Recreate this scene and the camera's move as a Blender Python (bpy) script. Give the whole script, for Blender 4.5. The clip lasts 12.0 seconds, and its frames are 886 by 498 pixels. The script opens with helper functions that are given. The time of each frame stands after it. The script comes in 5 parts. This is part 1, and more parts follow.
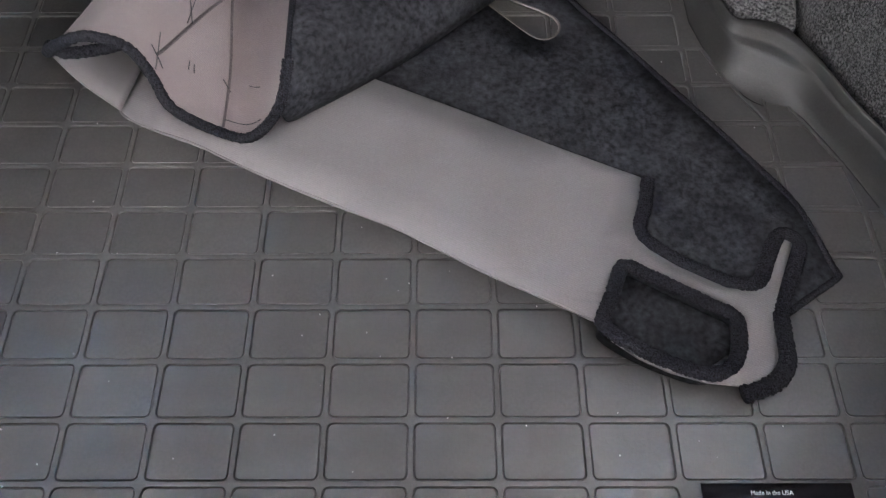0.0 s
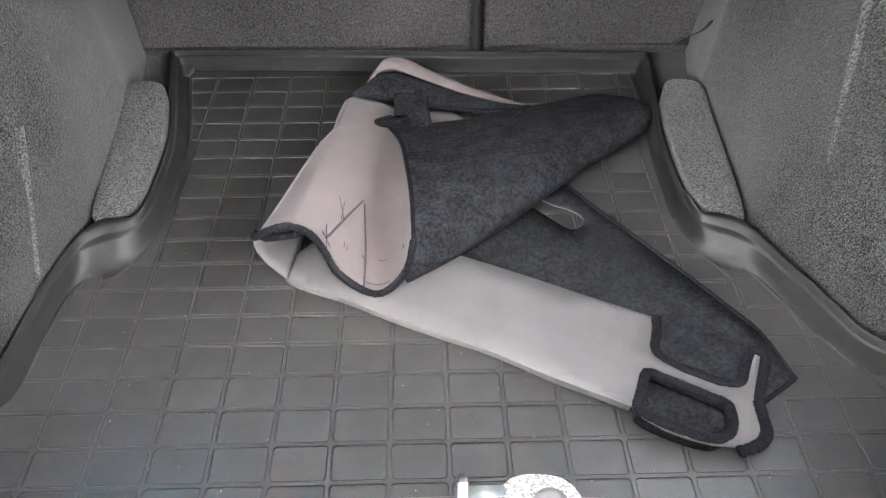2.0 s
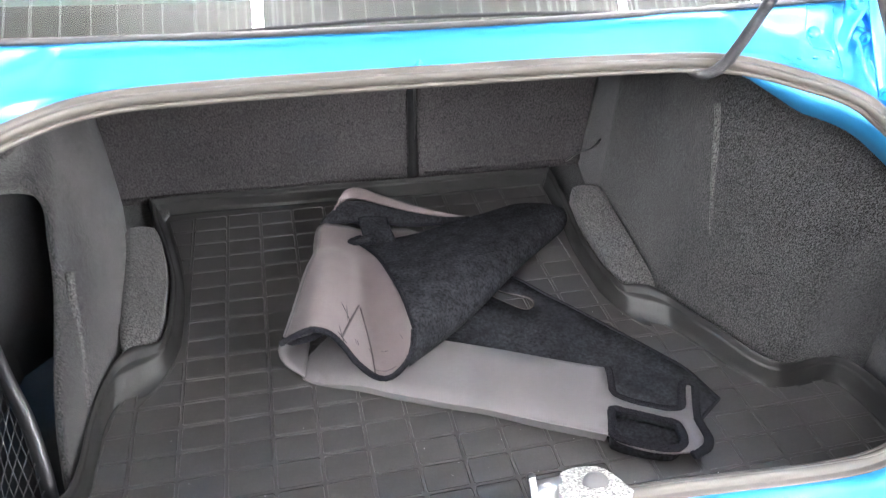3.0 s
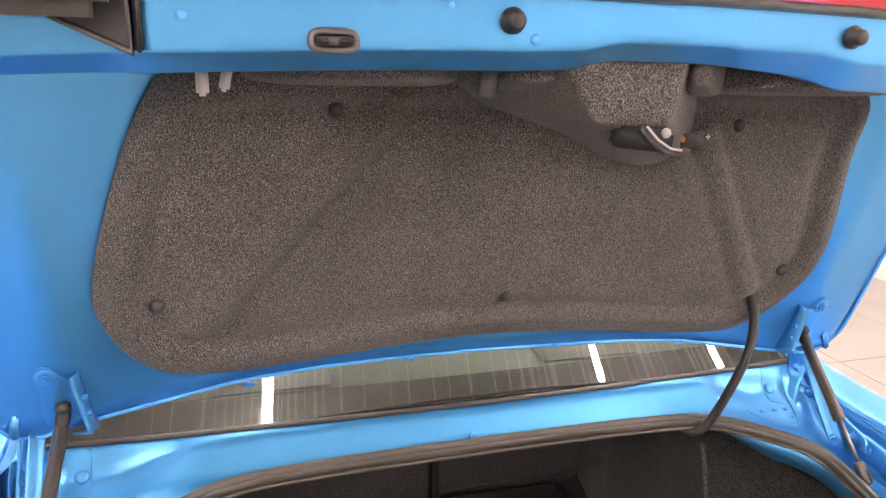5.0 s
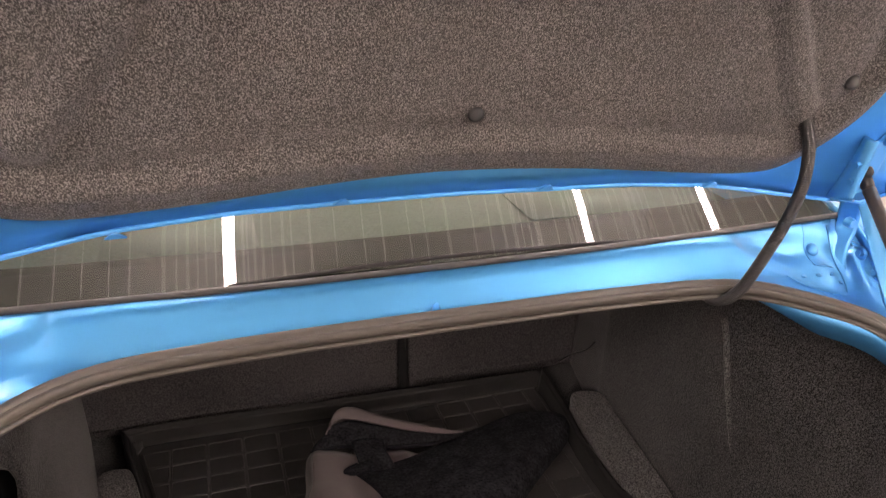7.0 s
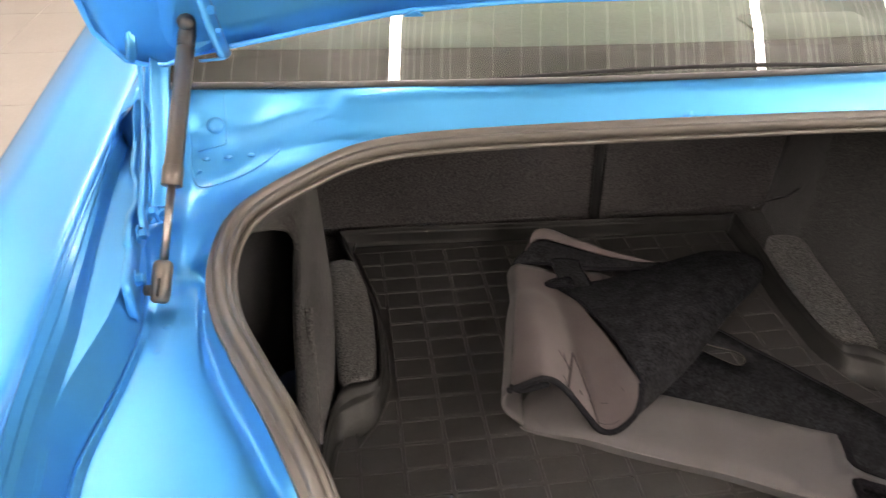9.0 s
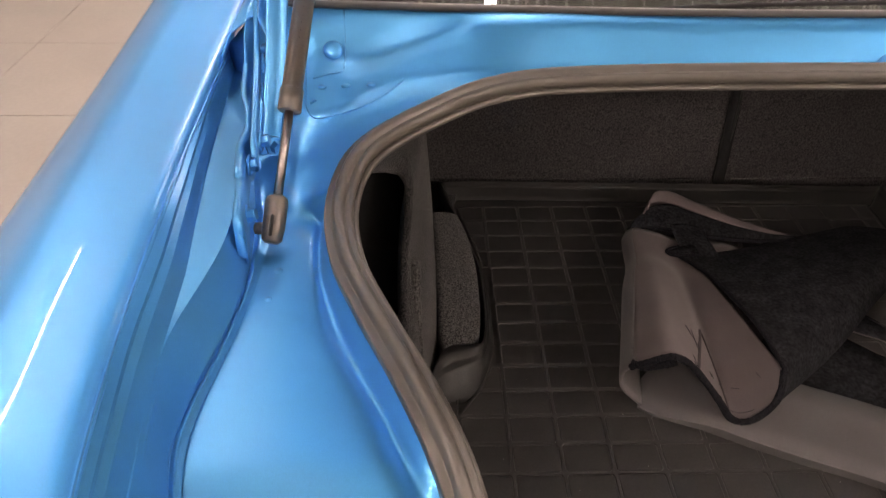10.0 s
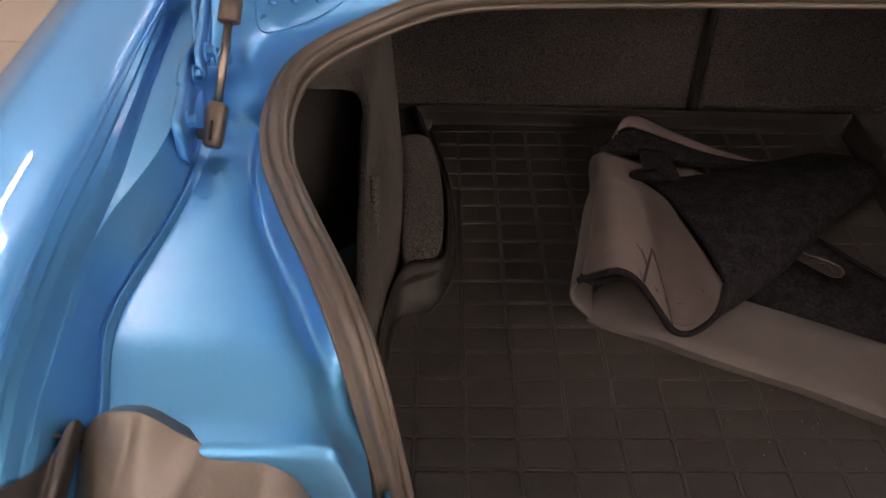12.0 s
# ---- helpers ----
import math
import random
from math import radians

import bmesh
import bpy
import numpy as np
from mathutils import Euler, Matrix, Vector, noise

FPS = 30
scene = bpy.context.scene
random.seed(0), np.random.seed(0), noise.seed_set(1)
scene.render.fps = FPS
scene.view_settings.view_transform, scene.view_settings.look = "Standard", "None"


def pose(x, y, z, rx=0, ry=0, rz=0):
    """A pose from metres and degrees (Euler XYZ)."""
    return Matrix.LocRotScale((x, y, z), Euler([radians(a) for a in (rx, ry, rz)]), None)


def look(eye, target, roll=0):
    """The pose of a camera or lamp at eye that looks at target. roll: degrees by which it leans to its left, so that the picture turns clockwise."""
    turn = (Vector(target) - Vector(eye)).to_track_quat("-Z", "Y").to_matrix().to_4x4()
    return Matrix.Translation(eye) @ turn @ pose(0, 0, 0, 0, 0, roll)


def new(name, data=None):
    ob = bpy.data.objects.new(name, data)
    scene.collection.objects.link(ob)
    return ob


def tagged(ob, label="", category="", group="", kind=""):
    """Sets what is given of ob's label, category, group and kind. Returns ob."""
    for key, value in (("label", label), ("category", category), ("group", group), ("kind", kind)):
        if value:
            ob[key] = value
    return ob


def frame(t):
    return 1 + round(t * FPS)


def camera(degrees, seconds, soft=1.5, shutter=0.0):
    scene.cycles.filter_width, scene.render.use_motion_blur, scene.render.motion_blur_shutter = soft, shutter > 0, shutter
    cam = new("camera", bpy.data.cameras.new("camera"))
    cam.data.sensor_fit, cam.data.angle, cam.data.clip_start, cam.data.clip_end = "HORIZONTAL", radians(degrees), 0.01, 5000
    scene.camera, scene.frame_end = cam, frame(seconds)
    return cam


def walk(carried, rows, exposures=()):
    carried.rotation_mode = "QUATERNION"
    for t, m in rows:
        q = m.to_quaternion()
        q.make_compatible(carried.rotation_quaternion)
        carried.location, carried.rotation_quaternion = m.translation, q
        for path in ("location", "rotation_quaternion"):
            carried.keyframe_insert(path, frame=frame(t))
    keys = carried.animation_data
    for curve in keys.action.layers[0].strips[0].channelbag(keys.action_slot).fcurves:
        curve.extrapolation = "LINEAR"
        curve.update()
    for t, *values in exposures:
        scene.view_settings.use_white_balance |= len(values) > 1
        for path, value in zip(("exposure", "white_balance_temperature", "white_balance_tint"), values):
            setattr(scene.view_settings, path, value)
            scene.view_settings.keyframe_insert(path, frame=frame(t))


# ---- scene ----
from mathutils.bvhtree import BVHTree

cam = camera(62.5, 12.0, soft=1.2, shutter=0.2)
PATH = [
    (0, (0.101, 0.2, 0.579), (0.099, 1.134, -1.189), -0.2),
    (0.5, (0.061, 0.213, 0.628), (0.058, 1.18, -1.123), -0.4),
    (1, (0.01, 0.167, 0.69), (0.01, 1.284, -0.969), -0.2),
    (1.5, (-0.015, 0.08, 0.741), (-0.008, 1.354, -0.801), 0.1),
    (2, (-0.016, -0.037, 0.775), (0.028, 1.358, -0.658), 0.4),
    (2.5, (-0.052, -0.113, 0.83), (0.138, 1.363, -0.507), 1.3),
    (3, (-0.211, -0.217, 0.898), (0.193, 1.347, -0.281), 2.1),
    (3.5, (-0.325, -0.267, 0.977), (0.162, 1.396, -0.022), 1.7),
    (3.7, (-0.358, -0.271, 1.001), (0.149, 1.417, 0.055), 1.7),
    (5.3, (-0.409, -0.334, 1.177), (0.18, 1.513, 0.685), 1.9),
    (5.5, (-0.405, -0.331, 1.176), (0.19, 1.519, 0.704), 1.8),
    (6, (-0.354, -0.292, 1.125), (0.241, 1.559, 0.655), 1.7),
    (6.5, (-0.301, -0.164, 1.013), (0.298, 1.64, 0.39), 1.6),
    (7, (-0.276, -0.086, 0.973), (0.307, 1.646, 0.16), 1.7),
    (7.2, (-0.291, -0.075, 0.96), (0.292, 1.623, 0.078), 1.9),
    (8.8, (-0.419, -0.179, 0.92), (-0.089, 1.444, -0.203), 1.3),
    (9, (-0.462, -0.131, 0.908), (-0.225, 1.502, -0.221), 1.1),
    (9.5, (-0.521, -0.033, 0.888), (-0.442, 1.598, -0.266), 0.8),
    (10, (-0.524, -0.044, 0.836), (-0.477, 1.542, -0.382), 0.7),
    (10.5, (-0.518, -0.075, 0.798), (-0.491, 1.439, -0.509), 0.7),
    (11, (-0.512, -0.084, 0.807), (-0.496, 1.393, -0.542), 0.8),
    (11.5, (-0.508, -0.04, 0.883), (-0.503, 1.439, -0.463), 0.5),
    (12, (-0.445, -0.1, 0.842), (-0.434, 1.376, -0.507), 0.6),
]
# exposure follows the camera's metering: open for the dark boot, closed down for the bright paint
EXPOSURES = [(0.0, 1.12, 6000, 15), (0.5, 1.55, 6000, 14), (1.0, 1.83, 6000, 12), (2.0, 2.05, 6000, 10), (2.5, 2.1, 6000, 9), (3.0, 1.65, 5900, 13), (3.5, 0.65, 6200, 20), (3.7, 0.47, 6400, 20), (5.3, -0.15, 7200, 27), (5.6, -0.18, 7200, 27),
             (6.0, -0.4, 7400, 28), (6.5, -0.3, 7400, 29), (7.2, -0.1, 7400, 28), (8.8, 0.25, 7200, 18), (9.0, 0.24, 7200, 18), (9.5, -0.34, 7300, 20), (10.5, -0.4, 7900, 31), (11.0, -0.35, 8000, 32), (11.5, -0.45, 7900, 30), (12.0, -0.75, 8300, 32)]
walk(cam, [(t, look(eye, target, roll)) for t, eye, target, roll in PATH], EXPOSURES)

# ---- world and light ----
world = bpy.data.worlds.new("showroom_air")
scene.world = world
world.use_nodes = True
world.node_tree.nodes["Background"].inputs[0].default_value = (1.0, 0.97, 0.93, 1)
world.node_tree.nodes["Background"].inputs[1].default_value = 0.25
# each lamp line: where it hangs across the room, and from where to where it runs; two of them are slim
# the first and the last four lines are unseen, added only as fill light
LAMPS = [(-3.9, -7.0, -1.0), (-1.95, 1.5, 2.9), (-0.22, -0.6, 9.0), (1.33, -0.3, 9.0), (1.98, 0.3, 9.0), (-2.9, -7.0, -3.4), (2.7, -7.0, -1.2), (3.9, -7.0, 0.5), (-1.95, -4.2, -0.5)]
LAMP_STRENGTH = 32.0
CEILING = 2.9
GROUND = -0.62


# ---- materials ----
def material(name, colour, rough=0.5, metal=0.0, **more):
    """A principled material with two scales of variation: grain and stains, and a fine bump."""
    m = bpy.data.materials.new(name)
    m.use_nodes = True
    t = m.node_tree
    b = t.nodes["Principled BSDF"]
    b.inputs["Roughness"].default_value, b.inputs["Metallic"].default_value = rough, metal
    b.inputs["Base Color"].default_value = (*colour, 1)
    b.inputs["Coat Weight"].default_value = more.get("coat", 0.0)
    b.inputs["Coat Roughness"].default_value = more.get("coat_rough", 0.04)
    b.inputs["Coat IOR"].default_value = more.get("coat_ior", 1.5)
    b.inputs["Specular IOR Level"].default_value = more.get("spec", 0.5)
    b.inputs["Sheen Weight"].default_value = more.get("sheen", 0.0)
    b.inputs["Sheen Roughness"].default_value = 0.5
    co = t.nodes.new("ShaderNodeTexCoord")
    grain, stain = more.get("grain", 0.0), more.get("stain", 0.0)
    if grain or stain:
        fine, large = t.nodes.new("ShaderNodeTexNoise"), t.nodes.new("ShaderNodeTexNoise")
        fine.inputs["Scale"].default_value, fine.inputs["Detail"].default_value = more.get("scale", 400.0), more.get("detail", 3.0)
        large.inputs["Scale"].default_value, large.inputs["Detail"].default_value = more.get("large", 9.0), 4.0
        t.links.new(co.outputs["Object"], fine.inputs["Vector"])
        t.links.new(co.outputs["Object"], large.inputs["Vector"])
        last = None
        for node, amount in ((fine, grain), (large, stain)):
            ramp = t.nodes.new("ShaderNodeMapRange")
            spread, mid = (more.get("spread", 0.2), more.get("mid", 0.5)) if node is fine else (0.2, 0.5)
            ramp.inputs["From Min"].default_value, ramp.inputs["From Max"].default_value = mid - spread, mid + spread
            ramp.inputs["To Min"].default_value, ramp.inputs["To Max"].default_value = 1 - amount, 1 + amount
            t.links.new(node.outputs["Fac"], ramp.inputs["Value"])
            if last:
                mul = t.nodes.new("ShaderNodeMath")
                mul.operation = "MULTIPLY"
                t.links.new(last, mul.inputs[0])
                t.links.new(ramp.outputs[0], mul.inputs[1])
                last = mul.outputs[0]
            else:
                last = ramp.outputs[0]
        if more.get("random"):
            info, vary = t.nodes.new("ShaderNodeObjectInfo"), t.nodes.new("ShaderNodeMapRange")
            vary.inputs["To Min"].default_value, vary.inputs["To Max"].default_value = 1 - more["random"], 1 + more["random"]
            t.links.new(info.outputs["Random"], vary.inputs["Value"])
            mul = t.nodes.new("ShaderNodeMath")
            mul.operation = "MULTIPLY"
            t.links.new(last, mul.inputs[0])
            t.links.new(vary.outputs[0], mul.inputs[1])
            last = mul.outputs[0]
        scaled = t.nodes.new("ShaderNodeVectorMath")
        scaled.operation = "SCALE"
        scaled.inputs[0].default_value = colour
        t.links.new(last, scaled.inputs["Scale"])
        t.links.new(scaled.outputs[0], b.inputs["Base Color"])
        if more.get("weave"):  # fine diagonal ribs of a twill
            turned, wave, soft = t.nodes.new("ShaderNodeMapping"), t.nodes.new("ShaderNodeTexWave"), t.nodes.new("ShaderNodeMapRange")
            turned.inputs["Rotation"].default_value = (0, 0, radians(26))
            wave.bands_direction = "Y"
            wave.inputs["Scale"].default_value, wave.inputs["Distortion"].default_value, wave.inputs["Detail Scale"].default_value = 150.0, 1.2, 4.0
            soft.inputs["To Min"].default_value, soft.inputs["To Max"].default_value = 1 - more["weave"], 1 + more["weave"]
            t.links.new(co.outputs["Object"], turned.inputs["Vector"])
            t.links.new(turned.outputs[0], wave.inputs["Vector"])
            t.links.new(wave.outputs["Fac"], soft.inputs["Value"])
            mul = t.nodes.new("ShaderNodeMath")
            mul.operation = "MULTIPLY"
            t.links.new(last, mul.inputs[0])
            t.links.new(soft.outputs[0], mul.inputs[1])
            t.links.new(mul.outputs[0], scaled.inputs["Scale"])
    bump = more.get("bump", 0.0)
    if bump:
        tex, bn = t.nodes.new("ShaderNodeTexNoise"), t.nodes.new("ShaderNodeBump")
        tex.inputs["Scale"].default_value, tex.inputs["Detail"].default_value = more.get("bump_scale", more.get("scale", 400.0)), 3.0
        bn.inputs["Strength"].default_value, bn.inputs["Distance"].default_value = bump, more.get("depth", 0.001)
        t.links.new(co.outputs["Object"], tex.inputs["Vector"])
        t.links.new(tex.outputs["Fac"], bn.inputs["Height"])
        t.links.new(bn.outputs[0], b.inputs["Normal"])
    return m


PAINT = material("blue_metallic_paint", (0.055, 0.41, 0.91), 0.40, 0.45, coat=1.0, coat_rough=0.03, grain=0.04, scale=900.0, stain=0.03, large=5.0)
# inner parts' paint: softer gloss, and a deeper blue that carries their shade
PAINT_INNER_SHADED = material("blue_inner_paint_shaded", (0.052, 0.342, 0.69), 0.40, 0.80, coat=0.6, coat_rough=0.15, coat_ior=1.5, grain=0.04, scale=900.0, stain=0.05, large=7.0, bump=0.06, bump_scale=160.0, depth=0.0006)
# the rim's copy of the pad rubber, darkened to carry the rim's shade
RUBBER_SHADED = material("mat_rubber_shaded", (0.0140, 0.0137, 0.0132), 0.50, spec=0.26, grain=0.2, scale=420.0, stain=0.16, large=14.0, bump=0.25, depth=0.0006)
RUBBER_PAD = material("mat_rubber_pad", (0.0370, 0.0353, 0.0342), 0.43, spec=0.60, grain=0.2, scale=420.0, stain=0.16, large=14.0, bump=0.25, depth=0.0006, random=0.10)
CARPET = material("dark_trim_carpet", (0.0320, 0.0314, 0.0316), 0.95, spec=0.12, grain=0.92, scale=470.0, detail=4.0, spread=0.14, mid=0.54, stain=0.2, large=12.0, bump=0.9, depth=0.002, sheen=0.15)
CARPET_PALE = material("pale_speckled_carpet", (0.24, 0.235, 0.225), 0.95, spec=0.15, grain=0.6, scale=420.0, detail=4.0, spread=0.13, stain=0.1, bump=0.9, depth=0.002, sheen=0.1)
CARPET_LIGHT = material("light_trim_carpet", (0.056, 0.055, 0.054), 0.95, spec=0.15, grain=0.8, scale=380.0, detail=4.0, spread=0.13, stain=0.1, bump=0.9, depth=0.002, sheen=0.1)
FELT = material("lid_felt", (0.128, 0.119, 0.113), 0.95, spec=0.15, grain=0.74, detail=4.0, spread=0.13, mid=0.57, scale=620.0, stain=0.12, large=10.0, bump=0.8, depth=0.0015, sheen=0.1)
SEAT_CLOTH = material("seat_back_carpet", (0.048, 0.045, 0.046), 0.95, spec=0.15, grain=0.5, scale=300.0, spread=0.14, stain=0.12, bump=0.5, depth=0.001)
CLOTH = material("grey_cloth", (0.110, 0.103, 0.105), 0.9, spec=0.15, weave=0.06, grain=0.16, scale=1000.0, stain=0.09, large=11.0, bump=0.25, depth=0.0005, sheen=0.1)
CLOTH_ROSE = material("rose_grey_cloth", (0.124, 0.104, 0.104), 0.9, spec=0.15, weave=0.05, grain=0.16, scale=1000.0, stain=0.12, large=10.0, bump=0.25, depth=0.0005, sheen=0.1)
SUEDE = material("charcoal_suede", (0.0165, 0.0169, 0.0192), 0.9, grain=0.65, scale=190.0, detail=9.0, stain=0.38, large=34.0, bump=0.3, bump_scale=500.0, depth=0.0008, spec=0.06)
BINDING = material("black_binding", (0.0115, 0.0115, 0.0140), 0.95, grain=0.9, scale=650.0, bump=1.0, bump_scale=650.0, depth=0.002, spec=0.06)
INK = material("pen_ink", (0.012, 0.011, 0.014), 0.8, grain=0.3, scale=900.0)
CHALK = material("smudged_chalk", (0.045, 0.036, 0.038), 0.9, grain=0.5, scale=700.0)
SEAL = material("seal_rubber", (0.062, 0.055, 0.048), 0.42, grain=0.08, scale=700.0, stain=0.08, bump=0.15, depth=0.0005)
BLACK = material("black_plastic", (0.018, 0.018, 0.019), 0.42, grain=0.1, scale=600.0, stain=0.1, bump=0.15, depth=0.0004)
GREY_PLASTIC = material("grey_plastic", (0.088, 0.082, 0.077), 0.3, grain=0.06, scale=500.0, stain=0.08, bump=0.1, depth=0.0004)
# near black: for black parts, and as shade painted into gaps and recesses
VOID = material("black_part_and_gap_shade", (0.012, 0.012, 0.013), 0.9, grain=0.3, scale=300.0)
NET = material("net_cord", (0.03, 0.03, 0.03), 0.8, grain=0.2)
RED = material("red_lens", (0.62, 0.008, 0.014), 0.08, coat=1.0, stain=0.06, large=20.0)
AMBER = material("amber_lens", (0.9, 0.25, 0.02), 0.1, coat=1.0, stain=0.1, large=60.0)
ROD = material("strut_rod", (0.22, 0.20, 0.19), 0.28, 1.0, grain=0.06, stain=0.1)
STEEL = material("zinc_steel", (0.55, 0.55, 0.54), 0.3, 1.0, grain=0.06, stain=0.1)
STRUT_DARK = material("strut_tube", (0.085, 0.072, 0.062), 0.32, 0.25, grain=0.08, stain=0.12, large=30.0)
COPPER = material("copper_spring_steel", (0.42, 0.16, 0.07), 0.35, 0.8, grain=0.1)
STRUT_GREY = material("grey_cap_plastic", (0.065, 0.065, 0.068), 0.45, grain=0.05, stain=0.06)
CLIP_GREY = material("grey_clip", (0.42, 0.41, 0.40), 0.5, grain=0.05, stain=0.05)
RUST = material("rusty_grease", (0.17, 0.13, 0.10), 0.7, grain=0.3, scale=200.0)
# black print, its base colour lifted to carry part of the ceiling's reflection
FRIT = material("black_print_with_reflection", (0.046, 0.046, 0.043), 0.05, grain=0.05, coat=1.0, spec=1.0)
SHELF = material("parcel_shelf_cloth", (0.27, 0.30, 0.265), 0.9, grain=0.2, scale=300.0, stain=0.1, large=4.0)
TILE = material("beige_floor_tile", (0.37, 0.345, 0.32), 0.35, grain=0.03, scale=60.0, stain=0.05, large=2.0)
WALL = material("white_wall_paint", (0.76, 0.74, 0.71), 0.8, grain=0.02, scale=80.0, stain=0.03, large=1.0)
CEIL = material("ceiling_sheet", (0.43, 0.415, 0.385), 0.6, grain=0.05, scale=30.0, stain=0.08, large=1.2)
RIB = material("ceiling_rib", (0.92, 0.91, 0.88), 0.5, grain=0.05, stain=0.05)
LABEL = material("label_face", (0.01, 0.01, 0.012), 0.25, grain=0.05)
PRINT = material("white_print", (0.75, 0.75, 0.75), 0.5, grain=0.03)


def glass_material():
    m = bpy.data.materials.new("tinted_glass")
    m.use_nodes = True
    t = m.node_tree
    t.nodes.clear()
    out, mix, gloss, clear, fres = (t.nodes.new("ShaderNode" + n) for n in ("OutputMaterial", "MixShader", "BsdfGlossy", "BsdfTransparent", "Fresnel"))
    gloss.inputs["Roughness"].default_value = 0.01
    clear.inputs["Color"].default_value = (0.36, 0.43, 0.37, 1)
    fres.inputs["IOR"].default_value = 1.72
    t.links.new(fres.outputs[0], mix.inputs[0])
    t.links.new(clear.outputs[0], mix.inputs[1])
    t.links.new(gloss.outputs[0], mix.inputs[2])
    t.links.new(mix.outputs[0], out.inputs[0])
    return m


def lamp_material(strength):
    m = bpy.data.materials.new("lamp_tube_glow")
    m.use_nodes = True
    t = m.node_tree
    t.nodes.clear()
    out, glow = t.nodes.new("ShaderNodeOutputMaterial"), t.nodes.new("ShaderNodeEmission")
    glow.inputs["Color"].default_value = (1.0, 0.965, 0.92, 1)
    glow.inputs["Strength"].default_value = strength
    t.links.new(glow.outputs[0], out.inputs[0])
    return m


GLASS, GLOW, GLOW_UP = glass_material(), lamp_material(LAMP_STRENGTH), lamp_material(LAMP_STRENGTH * 7.0)


# ---- building helpers ----
def thing(name, label, category, at=(0, 0, 0), group="", kind=""):
    ob = new(name)
    ob.location = at
    return tagged(ob, label, category, group, kind)


def part(name, bm, mat, parent=None, label="", smooth=True, thick=0.0, bevel=0.0, sharp=0.0):
    """One mesh object from a bmesh, in world places, under a thing or a part."""
    me = bpy.data.meshes.new(name)
    sharp = sharp or (35.0 if name == "bolt" else 0.0)
    bmesh.ops.recalc_face_normals(bm, faces=bm.faces[:])
    for e in bm.edges if sharp else ():
        e.smooth = len(e.link_faces) != 2 or e.calc_face_angle(0.0) < radians(sharp)
    bm.to_mesh(me)
    bm.free()
    me.materials.append(mat)
    for p in me.polygons:
        p.use_smooth = smooth
    ob = new(name, me)
    if parent:
        ob.parent = parent
        base, top = Matrix(), parent
        while top:
            base = Matrix.Translation(top.location) @ base
            top = top.parent
        me.transform(base.inverted())
    if label:
        ob["label"] = label
    if thick:
        mod = ob.modifiers.new("thickness", "SOLIDIFY")
        mod.thickness, mod.offset = abs(thick), -1 if thick > 0 else 1
    if bevel:
        mod = ob.modifiers.new("soft_edge", "BEVEL")
        mod.width, mod.segments, mod.limit_method = bevel, 2, "ANGLE"
    return ob


def under(bm, thick):
    """The thickness whose sign lays it on the lower side of an open sheet."""
    bmesh.ops.recalc_face_normals(bm, faces=bm.faces[:])
    return thick if sum(f.normal.z * f.calc_area() for f in bm.faces) > 0 else -thick


def glide(points, n=6, closed=False):
    """A smooth line through points."""
    p = [Vector(q) for q in points]
    out, m = [], len(p)
    for i in range(m if closed else m - 1):
        a, b, c, d = (p[(i + k) % m] if closed else p[min(max(i + k, 0), m - 1)] for k in (-1, 0, 1, 2))
        for j in range(n):
            s = j / n
            out.append(0.5 * (2 * b + (c - a) * s + (2 * a - 5 * b + 4 * c - d) * s * s + (3 * b - a - 3 * c + d) * s**3))
    if not closed:
        out.append(p[-1])
    return out


def grid(rows, closed=False):
    """A skin over rows of points."""
    bm = bmesh.new()
    v = [[bm.verts.new(q) for q in row] for row in rows]
    for a, b in zip(v[:-1], v[1:]):
        n = len(a)
        for i in range(n if closed else n - 1):
            bm.faces.new((a[i], a[(i + 1) % n], b[(i + 1) % n], b[i]))
    return bm


def skin(sections, nu=6, nv=4):
    """A smooth skin through sections of equal length."""
    fine = [glide(s, nv) for s in sections]
    cols = [glide(c, nu) for c in zip(*fine)]
    return grid([list(r) for r in zip(*cols)])


def sweep(points, profile, closed=False, up=(0, 0, 1), taper=None):
    """A closed profile of (across, up) offsets drawn along a line."""
    pts, rows = [Vector(p) for p in points], []
    m, side = len(pts), None
    for i, p in enumerate(pts):
        a = pts[(i - 1) % m] if closed else pts[max(i - 1, 0)]
        b = pts[(i + 1) % m] if closed else pts[min(i + 1, m - 1)]
        ahead = (b - a).normalized()
        if up is None:
            side = (side - ahead * side.dot(ahead)).normalized() if side else ahead.orthogonal().normalized()
        else:
            side = ahead.cross(Vector(up))
            side = side.normalized() if side.length > 1e-4 else ahead.orthogonal().normalized()
        above = side.cross(ahead)
        k = taper(i / max(m - 1, 1)) if taper else 1.0
        rows.append([p + side * u * k + above * w * k for u, w in profile])
    if closed:
        rows.append(rows[0])
    bm = grid(rows, closed=True)
    if closed:
        bmesh.ops.remove_doubles(bm, verts=bm.verts[:], dist=1e-6)
    else:
        bm.verts.ensure_lookup_table()
        k = len(profile)
        bm.faces.new(bm.verts[:k])
        bm.faces.new(bm.verts[-k:])
    return bm


def oval(rx, ry, n=10, cx=0.0, cy=0.0):
    return [(cx + rx * math.cos(2 * math.pi * i / n), cy + ry * math.sin(2 * math.pi * i / n)) for i in range(n)]


